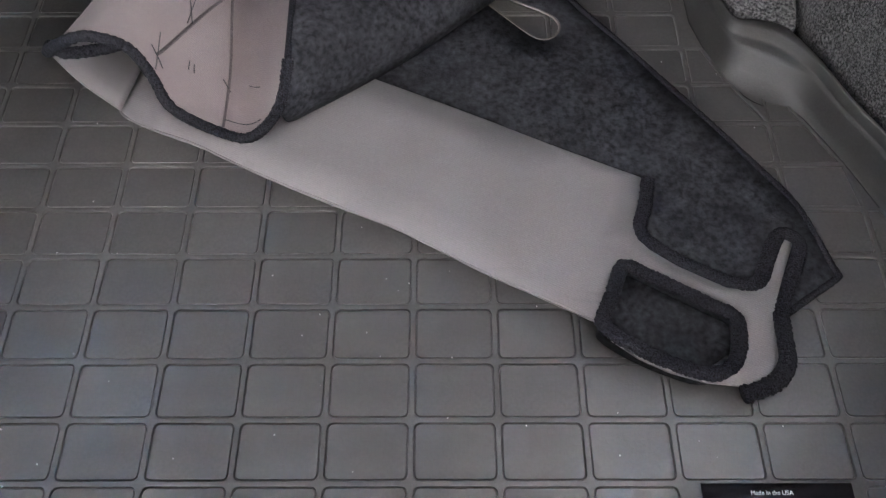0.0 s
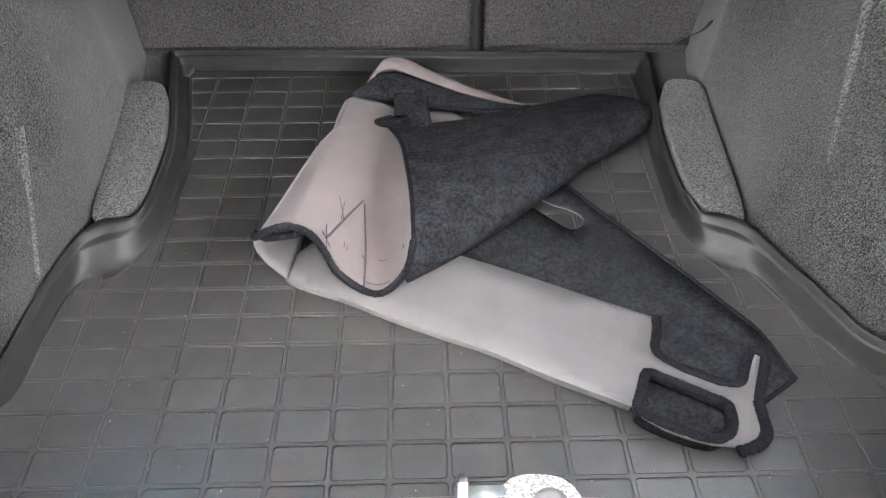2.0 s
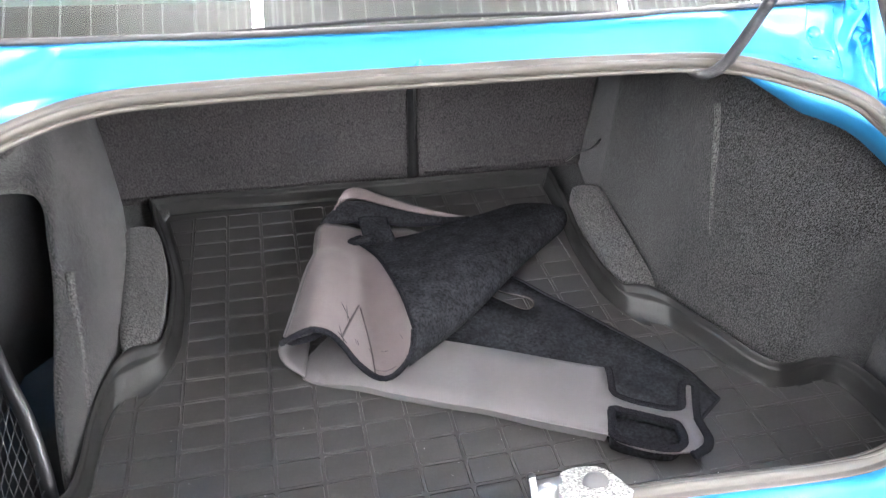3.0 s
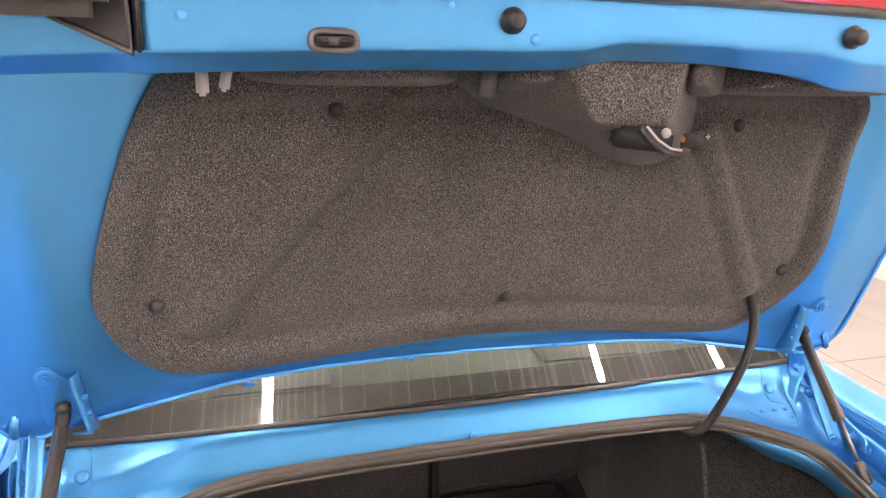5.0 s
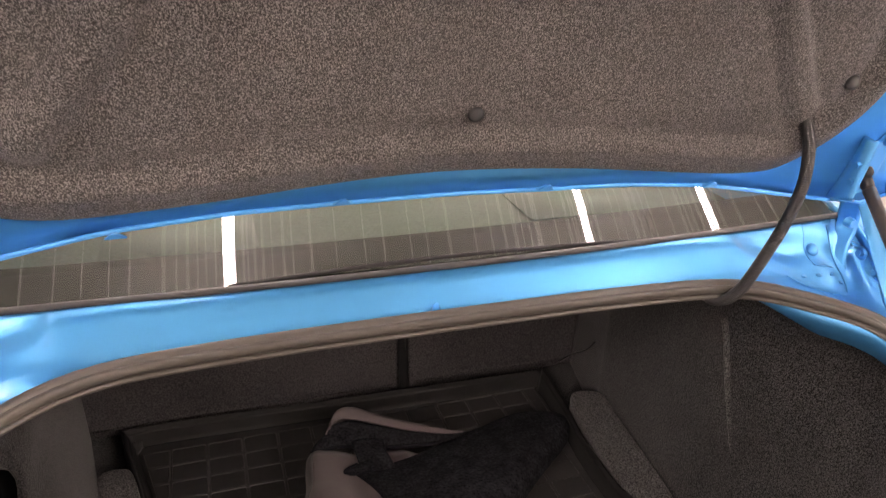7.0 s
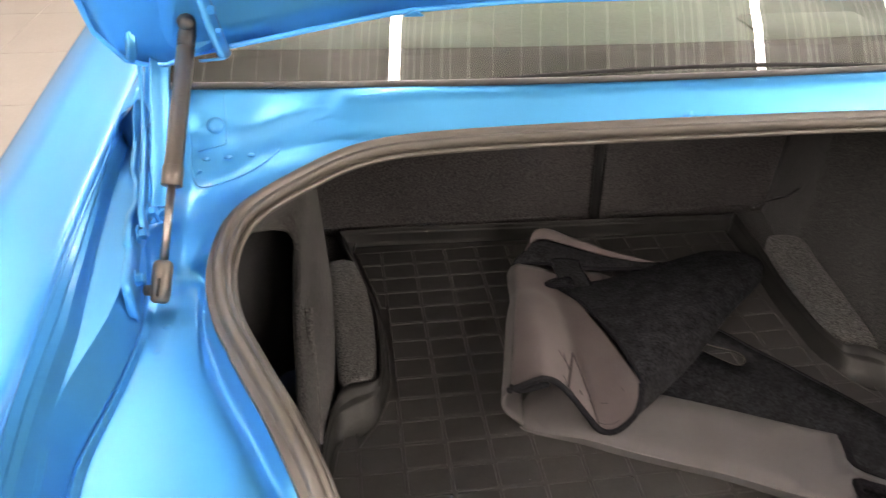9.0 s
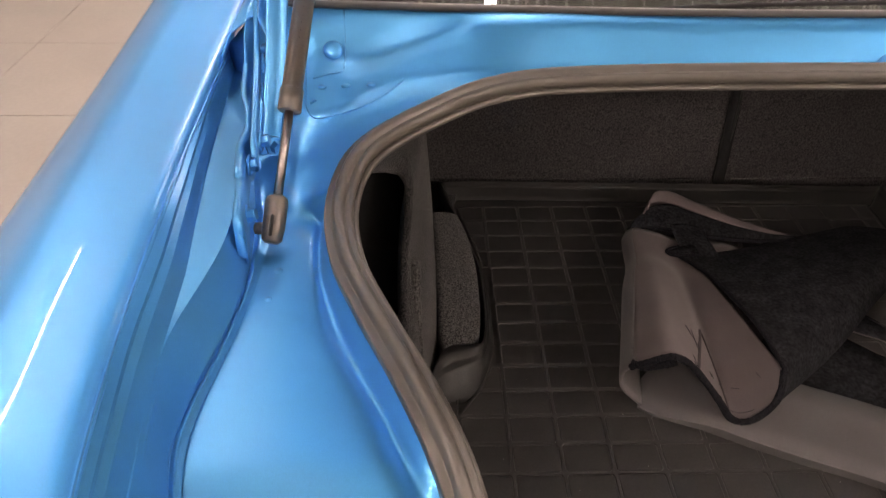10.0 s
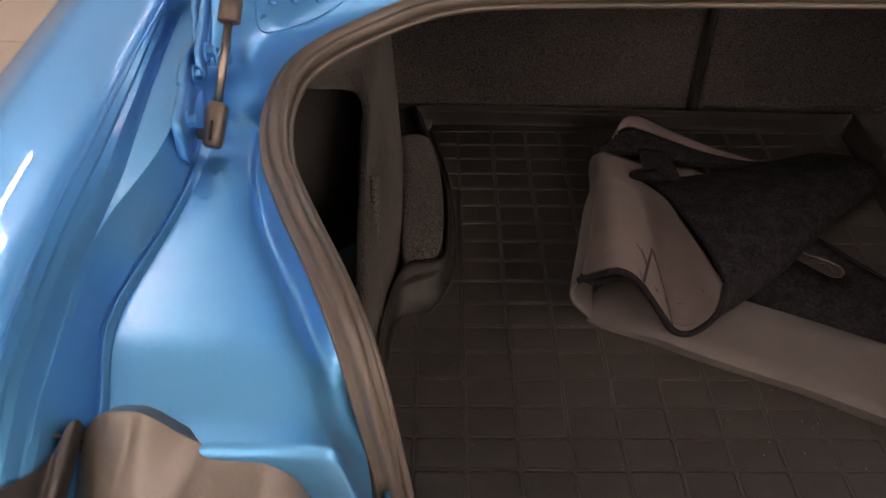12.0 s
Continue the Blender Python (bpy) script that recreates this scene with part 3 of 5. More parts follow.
# ---- rear window ----
def rear_window():
    for s in (-1, 1):
        rows = []
        for k in np.linspace(-.02, 1, 10):
            q, g = mix(.770, 1.42, k) + .05 * k, Vector((s * mix(.695, .555, k), mix(.770, 1.42, k) + .05 * k, mix(.560, .865, k)))
            w = Vector((s * .757, q, .500 + max(0.0, q - .8) * .05))
            rows.append([w + Vector((0, 0, -.06)), w, w.lerp(g, .3) + Vector((s * .004, 0, .012)), w.lerp(g, .7) + Vector((s * .002, 0, .010)), g + Vector((0, 0, -.004))])
        bm = grid(rows)
        part("roof_pillar", bm, PAINT, car, "glossy blue foot of the roof pillar", thick=under(bm, .003))
        rows = [[(s * x, q, z - d) for x, q, z in ((.640, .773, .552), (.680, .774, .552), (.715, .776, .545), (.745, .782, .512), (.757, .79, .500))] for d in (.0, .10)]
        part("corner_panel", grid(rows), PAINT_INNER_SHADED, car, thick=.002)
    win = thing("rear_window", "sloping tinted rear window with a black printed edge", "car window", (0, .78, .56))

    def at(u, k):
        x = u * mix(.70, .56, k)
        return Vector((x, mix(.770, 1.42, k) + .05 * u * u * mix(0, 1, k), mix(.5475, .89, k) + .0125 * u * u * (1 - 3 * k)))

    rows = [[at(u, k) for u in np.linspace(-1, 1, 25)] for k in np.linspace(0, 1, 9)]
    pane = part("pane", grid(rows), GLASS, win)
    pane.visible_shadow = False
    rows = [[at(u, k) + Vector((0, .003, -.006)) for u in np.linspace(-1, 1, 25)] for k in (0.0, .045, .088)]
    part("printed_band", grid(rows), FRIT, win, "black printed lower edge")
    part("gasket", sweep([at(u, -.006) + Vector((0, -.003, .0025)) for u in np.linspace(-1, 1, 41)], oval(.006, .0045, 10)), BLACK, win)
    wiper = [Vector((x, .772, .549 + .009 * max(0.0, 1 - ((x - .02) / .3) ** 2))) for x in np.linspace(-.27, .30, 16)]
    part("trim_strip", sweep(wiper, oval(.003, .003, 8)), VOID, win)
    shelf = thing("parcel_shelf", "grey-green cloth parcel shelf behind the rear seats", "parcel shelf", (0, 1.0, .45))
    part("board", block((1.25, .62, .02), pose(0, 1.10, .515), .006), SHELF, shelf)
    part("speaker_grille", block((.22, .14, .012), pose(.33, 1.0, .531), .005), SHELF, shelf)
    part("speaker_grille", block((.22, .14, .012), pose(-.33, 1.0, .531), .005), SHELF, shelf)
    for x in (-.38, .02, .42):
        rest = thing("headrest", "padded grey rear seat headrest", "headrest", (x, 1.42, .55), "rear headrests")
        part("cushion", block((.26, .10, .24), pose(x, 1.42, .64, 12), .03), SHELF, rest)


rear_window()


# ---- boot lid ----
lid = thing("boot_lid", "open blue boot lid with a dark felt inner lining", "boot lid", (0, .74, .62))


def lid_y(x, z):
    return .64 - .317 * (z - .87) + .028 - .12 * x * x


def lid_low(u):
    return along(((0, .667), (.25, .664), (.374, .656), (.508, .634), (.63, .617), (.66, .609), (.68, .603), (.70, .609), (.71, .616)), abs(u) * .706) - .010 * max(0.0, min(1.0, (u + .6) / .8)) * min(1.0, (1 - abs(u)) / .15)


def lid_half(z):
    return along(((.56, .66), (.600, .690), (.612, .704), (.625, .718), (.638, .727), (.672, .733), (.70, .734), (.80, .735), (.92, .738), (1.0, .736), (1.12, .72), (1.24, .69)), z)


def lid_panel():
    rows = []
    for k in np.linspace(0, 1, 21):
        row = []
        for u in np.linspace(-1, 1, 81):
            z = mix(lid_low(u), 1.17, k)
            x = u * lid_half(z)
            edge = max(0.0, abs(u) - .90) / .10
            base = max(0.0, .10 - k) / .10
            y = lid_y(x, z) + .014 + .010 * edge**2 - .004 * base
            # raised margin round the lining and a pressed hollow by each hinge
            y -= .010 * math.exp(-((abs(x) - .625) / .028) ** 2) * min(1, k * 4)
            y += .012 * math.exp(-((abs(x) - .50) / .07) ** 2 - ((z - .66) / .03) ** 2)
            row.append((x, y, z))
        rows.append(row)
    part("inner_panel", grid(rows), PAINT_INNER_SHADED, lid, thick=-0.004)
    rows = [[(r[0], r[1] + d, r[2] + e) for r in [(u * lid_half(mix(lid_low(u), 1.17, k)), lid_y(u * .66, mix(.65, 1.17, k)) + .05, mix(lid_low(u) + .002, 1.17, k)) for u in np.linspace(-1, 1, 25)]] for k, d, e in ((0, -.012, 0), (.2, .03, 0), (.5, .06, 0), (.8, .06, 0), (1, .02, .03))]
    part("outer_skin", grid(rows), PAINT, lid, thick=-0.003)
    hem = []
    for u, k in [(-1, k) for k in np.linspace(1, 0, 16)] + [(u, 0) for u in np.linspace(-.985, .985, 60)] + [(1, k) for k in np.linspace(0, 1, 16)]:
        z = mix(lid_low(u), 1.17, k)
        x = u * lid_half(z)
        hem.append((x, lid_y(x, z) + .014 + .010 * max(0.0, (abs(u) - .9) / .1) ** 2 - .004 * max(0.0, .1 - k) / .1, z))
    part("hem", sweep(hem, oval(.0034, .0034, 8), up=None), PAINT, lid, "folded bright edge of the lid")
    # the return of the lid's tail: underside, then the narrow upright strip
    rows = []
    for u in np.linspace(-1, 1, 97):
        x = u * .66
        arch = -.05 * x * x
        low = along(((-.6, 1.141), (-.12, 1.139), (-.06, 1.141), (-.02, 1.150), (.10, 1.150), (.22, 1.141), (.28, 1.128), (.6, 1.128)), x) + arch
        lip = along(((-.6, .015), (-.1, .018), (.0, .017), (.12, .017), (.2, .022), (.28, .027), (.6, .028)), x)
        back = .045 * max(0.0, min(1.0, (-.466 - x) / .02))
        rows.append([(x, .585, 1.165 + arch), (x, .50, 1.158 + arch), (x, .41 + back, low + .004), (x, .366 + back, low), (x, .360 + back, low + .0005), (x, .340 + back, low + lip * .8), (x, .3335 + back, low + lip), (x, .331 + back, low + lip + .005), (x, .330 + back, 1.185 + arch), (x, .328 + back, 1.212 + arch)])
    part("tail_strip", grid([glide(r, 3) for r in rows]), PAINT_INNER_SHADED, lid, "light blue upright strip of the lid's tail", thick=-0.003)
    rows = [[(u * .47, .326, 1.2085 - .05 * (u * .47) ** 2), (u * .47, .318, 1.2095 - .05 * (u * .47) ** 2), (u * .47, .314, 1.2155 - .05 * (u * .47) ** 2)] for u in np.linspace(-1, 1.4, 30)]
    part("trim_strip", grid(rows), GREY_PLASTIC, lid, "dark strip under the lamp bar", thick=0.003)
    rows = [[(u * .475, y, z - .05 * (u * .475) ** 2) for y, z in ((.314, 1.2125), (.305, 1.216), (.298, 1.235), (.285, 1.30), (.28, 1.33))] for u in np.linspace(-1, 1.4, 34)]
    bar = part("lamp_bar", grid(rows), RED, lid, "red lamp bar across the lid", thick=-0.02)
    for x, z, w in ((-.445, 1.236, .007), (-.436, 1.244, .006), (-.425, 1.2385, .016), (-.405, 1.239, .012), (-.320, 1.236, .006), (-.309, 1.242, .006), (-.200, 1.240, .006), (-.120, 1.241, .007)):
        part("amber_cell", block((w, .003, .005), pose(x, .2975, z - .05 * x * x, 12, random.uniform(-25, 25), 0), .001), AMBER, bar)
    rows = [[(u * .475, .283, z - .05 * (u * .475) ** 2 - .004) for z in (1.318, 1.345)] for u in np.linspace(-.2, 1.4, 20)]
    part("chrome_strip", grid(rows), STEEL, lid, thick=0.004)
    # black corner block and gusset at the lid's end
    part("corner_block", block((.19, .09, .17), pose(-.578, .33, 1.258), .012), GREY_PLASTIC, lid, "dark plastic back of the corner lamp")
    part("corner_block", block((.19, .09, .17), pose(.80, .36, 1.258), .012), BLACK, lid, "dark plastic back of the corner lamp")
    bm = bmesh.new()
    a, b = [bm.verts.new(p) for p in ((-.526, .330, 1.173), (-.470, .324, 1.197), (-.468, .324, 1.147))], [bm.verts.new(p) for p in ((-.526, .41, 1.173), (-.470, .40, 1.197), (-.468, .40, 1.147))]
    bm.faces.new(a), bm.faces.new(b)
    for i in range(3):
        bm.faces.new((a[i - 1], a[i], b[i], b[i - 1]))
    gus = part("gusset", bm, BLACK, lid, "grey plastic gusset", smooth=False, bevel=.003)
    part("frame", sweep([(-.527, .331, 1.172), (-.471, .325, 1.197), (-.469, .325, 1.147)], oval(.0035, .003, 8), True, up=(0, 1, 0)), STRUT_GREY, gus, "pale raised frame")
    part("end_strip", block((.006, .012, .062), pose(-.4635, .328, 1.178), .002), BLACK, lid)


lid_panel()

LINER = [(-.567, .86), (-.566, .79), (-.527, .718), (-.455, .684), (-.319, .681), (-.054, .697), (.149, .690), (.416, .667), (.504, .687), (.572, .756), (.592, .846),
         (.562, 1.0), (.545, 1.10), (.45, 1.135), (.1, 1.14), (-.342, 1.135), (-.448, 1.125), (-.485, 1.09), (-.525, 1.0)]


def near(x, z, a, b):
    """The distance of a point of the lining from a line between two others."""
    p, a, b = Vector((x, z)), Vector(a), Vector(b)
    d = b - a
    k = max(0.0, min(1.0, (p - a).dot(d) / d.length_squared))
    return (p - a - d * k).length


def liner():
    edge = [Vector((p.x, p.y)) for p in glide([(x, z, 0) for x, z in LINER], 22, True)]
    mid, rows = Vector((0.01, .90)), []
    border = np.array([(p.x, p.y) for p in edge])
    ribs = (((-.190, 1.082), (-.440, .778), .020), ((.285, 1.042), (.466, .762), .016))
    for k in [0.02] + list(np.linspace(.06, .93, 66)) + [.95, .97, .985, .995, 1.0]:
        row = []
        for e in edge:
            x, z = mid + (e - mid) * k
            out = .014 * (1 - max(0.0, (k - .93) / .07) ** 3)
            if k < .97:
                for a, b, w in ribs:
                    d = near(x, z, a, b)
                    out += (.015 if a[0] < 0 else .008) * math.exp(-(d / w) ** 4) - .004 * math.exp(-((d - w * 1.6) / .008) ** 2)
                # the padded margin: a rounded crest and a furrow inside it
                d = float(np.sqrt(((border - (x, z)) ** 2).sum(1).min()))
                out += .011 * math.exp(-((d - .034) / .016) ** 2) - .006 * math.exp(-((d - .062) / .012) ** 2)
            row.append((x, lid_y(x, z) - out + (.004 if k == 1 else 0), z))
        rows.append(row)
    bm = grid(rows, closed=True)
    bm.verts.ensure_lookup_table()
    bm.faces.new(bm.verts[: len(edge)])
    felt = part("felt_lining", bm, FELT, lid, "charcoal felt lining with pressed ribs")
    # the lining's padded cover over the latch
    def lump(name, cx, cz, rx, rz, back, fore, power, slide=0.0):
        rows = []
        for k in np.linspace(0, 1, 14):
            r = 1 - max(0.0, k - .25) ** 2 * 1.2
            rows.append([(cx + slide * (1 - k) + rx * r * math.copysign(abs(math.cos(a)) ** power, math.cos(a)), mix(back, fore, k), cz + rz * r * math.copysign(abs(math.sin(a)) ** power, math.sin(a))) for a in np.linspace(0, 2 * math.pi, 37)[:-1]])
        bm = grid(rows, closed=True)
        bm.verts.ensure_lookup_table()
        bm.faces.new(bm.verts[-36:])
        return part(name, bm, FELT, felt)
    far = glide([(-.130, .560, 1.150), (-.112, .580, 1.108), (-.050, .594, 1.078), (.060, .606, 1.042), (.132, .614, 1.008), (.177, .616, .995), (.218, .613, .997), (.246, .605, 1.014), (.258, .592, 1.049), (.254, .582, 1.085), (.248, .570, 1.150)], 4)
    lip = glide([(-.078, .372, 1.185), (-.068, .372, 1.152), (-.055, .373, 1.132), (-.042, .374, 1.114), (-.031, .375, 1.097), (-.015, .376, 1.084), (.030, .377, 1.079), (.062, .376, 1.080), (.074, .375, 1.090), (.080, .373, 1.118), (.090, .370, 1.185)], 4)
    rows, hub = [], Vector((.022, .366, 1.180))
    for k in (-.04, 0, .06, .14, .25, .38, .52, .66, .78, .88, .95, 1.0):
        rows.append([a.lerp(c, k) + Vector((0, 0, -.010 * math.sin(math.pi * max(0.0, k)))) for a, c in zip(far, lip)])
    for k, d in ((.04, -.004), (.12, -.007), (.35, -.009), (.7, -.010), (.98, -.010)):
        rows.append([c.lerp(hub, k) + Vector((0, d if k < .5 else 0, 0)) for c in lip])
    part("latch_cover", grid(rows), FELT, felt, "padded felt hood over the latch")
    lump("latch_cover", .106, 1.138, .034, .032, .52, .374, .6, .11)
    lump("latch_cover", -.085, 1.135, .052, .026, .54, .384, .7, .04)
    lump("padding", -.255, 1.133, .125, .022, .58, .395, .45)
    lump("padding", .33, 1.130, .185, .024, .58, .375, .5)
    latch = part("latch", block((.066, .03, .024), pose(.062, .364, 1.067, 0, 6, 0), .004), VOID, lid, "black steel boot latch")
    latch.location += Vector((-.020, .016, 0))
    part("catch", sweep([(.012, .336, 1.084), (.026, .334, 1.070), (.040, .334, 1.060), (.058, .335, 1.058)], oval(.0030, .004, 8)), BLACK, latch)
    part("catch_edge", sweep([(.016, .331, 1.086), (.030, .329, 1.072), (.046, .329, 1.063), (.060, .330, 1.061)], oval(.0012, .0014, 6)), CLIP_GREY, latch)
    part("rivet", lathe((.050, .348, 1.077), (.050, .3445, 1.077), ((0, .0055), (1, .005)), 14), CLIP_GREY, latch)
    part("catch", block((.022, .012, .015), pose(.078, .338, 1.068, 0, 14, 0), .0012), VOID, latch)
    part("copper_spring", block((.004, .006, .018), pose(.070, .340, 1.066, 0, -28, 0), .001), COPPER, latch)
    part("yellow_dot", block((.004, .006, .006), pose(.095, .336, 1.074), .002), CLIP_GREY, latch)
    for x, z in ((-.265, 1.079), (-.493, .815), (.018, .776), (.334, 1.057), (.514, .803), (.040, 1.078)):
        y = lid_y(x, z) - (.016 if z < .79 else .017)
        part("push_pin", lathe((x, y + .010, z), (x, y - .004, z), ((0, .0100), (.6, .0100), (.85, .008), (1, .003)), 16), BLACK, felt)
    part("metal_clip", block((.012, .02, .034), pose(-.418, .42, 1.123), .003), CLIP_GREY, lid, "pale grey clip")
    part("metal_clip", block((.010, .02, .028), pose(-.396, .42, 1.124, 0, 12, 0), .003), CLIP_GREY, lid, "pale grey clip")
    part("metal_clip", block((.016, .02, .030), pose(-.128, .42, 1.122, 0, 8, 0), .003), GREY_PLASTIC, lid, "grey clip")
    for x in (-.140, .258):
        z = 1.185 - .05 * x * x
        b = part("rubber_bumper", lathe((x, .331, z), (x, .314, z), ((0, .0125), (.25, .0125), (.35, .0088), (.9, .0084), (1, .006)), 18), BLACK, lid, "round black rubber bumper")
    ring = [(-.306 + .020 * math.copysign(abs(math.cos(a)) ** .5, math.cos(a)), .327, 1.161 + .0085 * math.copysign(abs(math.sin(a)) ** .7, math.sin(a))) for a in np.linspace(0, 2 * math.pi, 25)[:-1]]
    plug = part("grommet", sweep(ring, oval(.003, .003, 8), True, up=(0, 1, 0)), STRUT_GREY, lid, "oval grey rubber grommet")
    part("core", block((.036, .004, .012), pose(-.306, .328, 1.161), .002), STRUT_GREY, plug)
    for x in (-.316, -.297):
        part("slit", block((.011, .004, .005), pose(x, .3255, 1.161), .001), VOID, plug)
    for x, z in ((-.43, 1.178), (-.40, 1.193), (-.33, 1.198), (-.27, 1.197), (-.20, 1.196), (-.08, 1.203), (-.115, 1.168), (.03, 1.203), (.13, 1.198)):
        part("weld_spot", lathe((x, .3315, z), (x, .3285, z), ((0, .006), (.6, .005), (1, .0015)), 12), PAINT, lid)
    for x, z in ((-.380, .657), (-.135, .674), (.122, .671), (.37, .655)):
        bm = bmesh.new()
        tip = [(x - .012, .698, z), (x + .012, .698, z), (x + .003, .690, z + .009), (x - .003, .690, z + .009)]
        a, c = [bm.verts.new(p) for p in tip], [bm.verts.new((p[0], p[1] + .006, p[2])) for p in tip]
        bm.faces.new(a), bm.faces.new(c)
        for k in range(4):
            bm.faces.new((a[k - 1], a[k], c[k], c[k - 1]))
        part("trim_clip", bm, PAINT, lid, "small pale trim clip", bevel=.001)


liner()


# ---- hinges, struts and cable ----
def hinge(s):
    h = thing("lid_hinge", "blue painted steel lid hinge with bolts in the rain channel", "hinge", (s * .68, .5, .45), "lid hinges")
    lean = lambda q: .679 + (q - .455) * .125

    def sheet(name, edge, base, shift, thick):
        """An upright steel plate whose wavy upper edge follows the given line."""
        top = glide([(q, z, 0) for q, z in edge], 4)
        rows = []
        for p in top:
            x = lean(p.x) + shift(p.x)
            low = along(base, p.x)
            rows.append([(s * (x + .001), p.x, low), (s * x, p.x, mix(low, p.y, .5)), (s * x, p.x, p.y - .003), (s * (x + .0015), p.x, p.y), (s * (x + .0055), p.x, p.y + .0005)])
        return part(name, grid(rows), PAINT_INNER_SHADED, h, thick=thick)

    wave = lambda q: along(((.455, 0), (.50, .001), (.53, .004), (.57, .004), (.60, -.002), (.63, -.001), (.66, .005), (.76, .003)), q)
    sheet("mounting_plate", ((.452, .448), (.455, .470), (.462, .484), (.515, .484), (.525, .488), (.57, .490), (.605, .490), (.62, .496), (.67, .502), (.73, .514), (.765, .530)),
          ((.452, .440), (.52, .440), (.60, .445), (.70, .475), (.765, .51)), wave, -.0025)
    sheet("link_arm", ((.555, .486), (.565, .497), (.60, .504), (.65, .514), (.70, .528), (.75, .552), (.79, .60)), ((.555, .470), (.60, .480), (.65, .492), (.70, .508), (.75, .535), (.79, .58)), lambda q: -.010, -.003)
    for q, z in ((.487, .466), (.560, .474), (.588, .484), (.676, .494), (.716, .510)):
        x = s * (lean(q) - .0005 + (0 if z < .48 else -.010))
        bolt = part("bolt", lathe((x, q, z), (x - s * .010, q, z + .002), ((0, .0085), (.12, .0085), (.16, .0062), (.9, .0062), (1, .005)), 6), PAINT_INNER_SHADED, h)
        part("washer", lathe((x, q, z), (x - s * .0022, q, z), ((0, .0105), (1, .010)), 18), PAINT_INNER_SHADED, bolt)
    part("stop_tab", block((.016, .030, .004), pose(s * .699, .735, .520, 0, s * 12, 0), .0015), PAINT_INNER_SHADED, h)
    # bracket on the lid: a plate with a rounded ear, and a flange that stands off it
    face = lambda x, z: lid_y(x, z) + .014 - .010 * math.exp(-((x - .625) / .028) ** 2)
    ear = glide([(x, z, 0) for x, z in ((.606, .628), (.607, .668), (.613, .700), (.624, .712), (.632, .727), (.645, .733), (.655, .724), (.656, .706), (.653, .680), (.656, .655), (.652, .630), (.630, .622))], 4, True)
    bm = bmesh.new()
    low, top = [bm.verts.new((s * p.x, face(p.x, p.y) + .002, p.y)) for p in ear], [bm.verts.new((s * p.x, face(p.x, p.y) - .004, p.y)) for p in ear]
    bm.faces.new(low), bm.faces.new(top)
    for k in range(len(ear)):
        bm.faces.new((low[k - 1], low[k], top[k], top[k - 1]))
    plate_ob = part("lid_bracket", bm, PAINT_INNER_SHADED, h, smooth=False, bevel=.001)
    foot = [(.592, .704, .617), (.598, .692, .655), (.603, .683, .690), (.606, .677, .717)]
    lip = [(.594, .674, .625), (.601, .673, .655), (.607, .671, .687), (.610, .669, .713)]
    rows = []
    for a, c in zip(glide(foot, 4), glide(lip, 4)):
        rows.append([(s * p.x, p.y, p.z) for p in (a + Vector((0, .006, 0)), a.lerp(c, .35) + Vector((-.002, 0, 0)), a.lerp(c, .8), c, c + Vector((.004, -.0015, 0)))])
    fl = part("flange", grid(rows), PAINT_INNER_SHADED, plate_ob, thick=.003)
    rows = [[(s * x, y, z) for x, y, z in r] for r in (((.594, .674, .625), (.592, .704, .617)), ((.610, .680, .622), (.610, .704, .614)), ((.622, .688, .619), (.622, .704, .612)))]
    part("foot_plate", grid(rows), PAINT_INNER_SHADED, plate_ob, thick=.003)
    for p in ((.600, .680, .651), (.603, .678, .676)):
        q = Vector((s * p[0], p[1], p[2]))
        part("bolt", lathe(q + Vector((s * .002, 0, 0)), q - Vector((s * .009, .001, 0)), ((0, .0075), (.25, .0075), (.3, .0055), (1, .0048)), 6), PAINT_INNER_SHADED, fl)
    q = Vector((s * .641, face(.641, .716) - .004, .716))
    up = part("bolt", lathe(q, q + Vector((0, -.011, -.003)), ((0, .0125), (.18, .0122), (.22, .0080), (.6, .0078), (.64, .0050), (1, .0046)), 6), PAINT_INNER_SHADED, plate_ob)
    part("washer", lathe(q, q + Vector((0, -.0025, -.0007)), ((0, .0145), (.8, .0142), (1, .012)), 20), PAINT_INNER_SHADED, up)
    part("guide", block((.012, .010, .050), pose(s * .693, face(.693, .635), .640, -17, 0, s * 14), .003), PAINT_INNER_SHADED, plate_ob)
    # the cranked strap from the channel up behind the lid, and the link beside the strut
    path = glide([(.652, .712, .474), (.660, .724, .497), (.671, .736, .519), (.686, .744, .536), (.690, .747, .553), (.682, .742, .585), (.672, .735, .62), (.662, .725, .65)], 4)
    rows = []
    for p in path:
        for_side = Vector((.80, -.58, .06)) * .0155
        rows.append([(s * v.x, v.y, v.z) for v in (p - for_side * 1.06 + Vector((.002, .004, 0)), p - for_side, p - for_side * .3 + Vector((0, .0015, 0)), p + for_side * .5, p + for_side, p + for_side * 1.05 + Vector((.002, .005, 0)))])
    strap = part("strap", grid(rows), PAINT_INNER_SHADED, h, "cranked blue steel strap", thick=.003)
    q = Vector((s * .648, .700, .472))
    part("ear", lathe(q + Vector((s * .004, .012, -.002)), q, ((0, .010), (.8, .010), (1, .009)), 20), PAINT_INNER_SHADED, strap)
    part("bolt", lathe(q, q + Vector((-s * .003, -.008, .001)), ((0, .0068), (.3, .0068), (.35, .0052), (1, .0048)), 6), PAINT_INNER_SHADED, strap)
    q = Vector((s * .684, .735, .556))
    part("bolt", lathe(q + Vector((0, .008, 0)), q + Vector((-s * .002, -.006, .001)), ((0, .0085), (.6, .0085), (1, .006)), 12), PAINT_INNER_SHADED, strap)
    rows = []
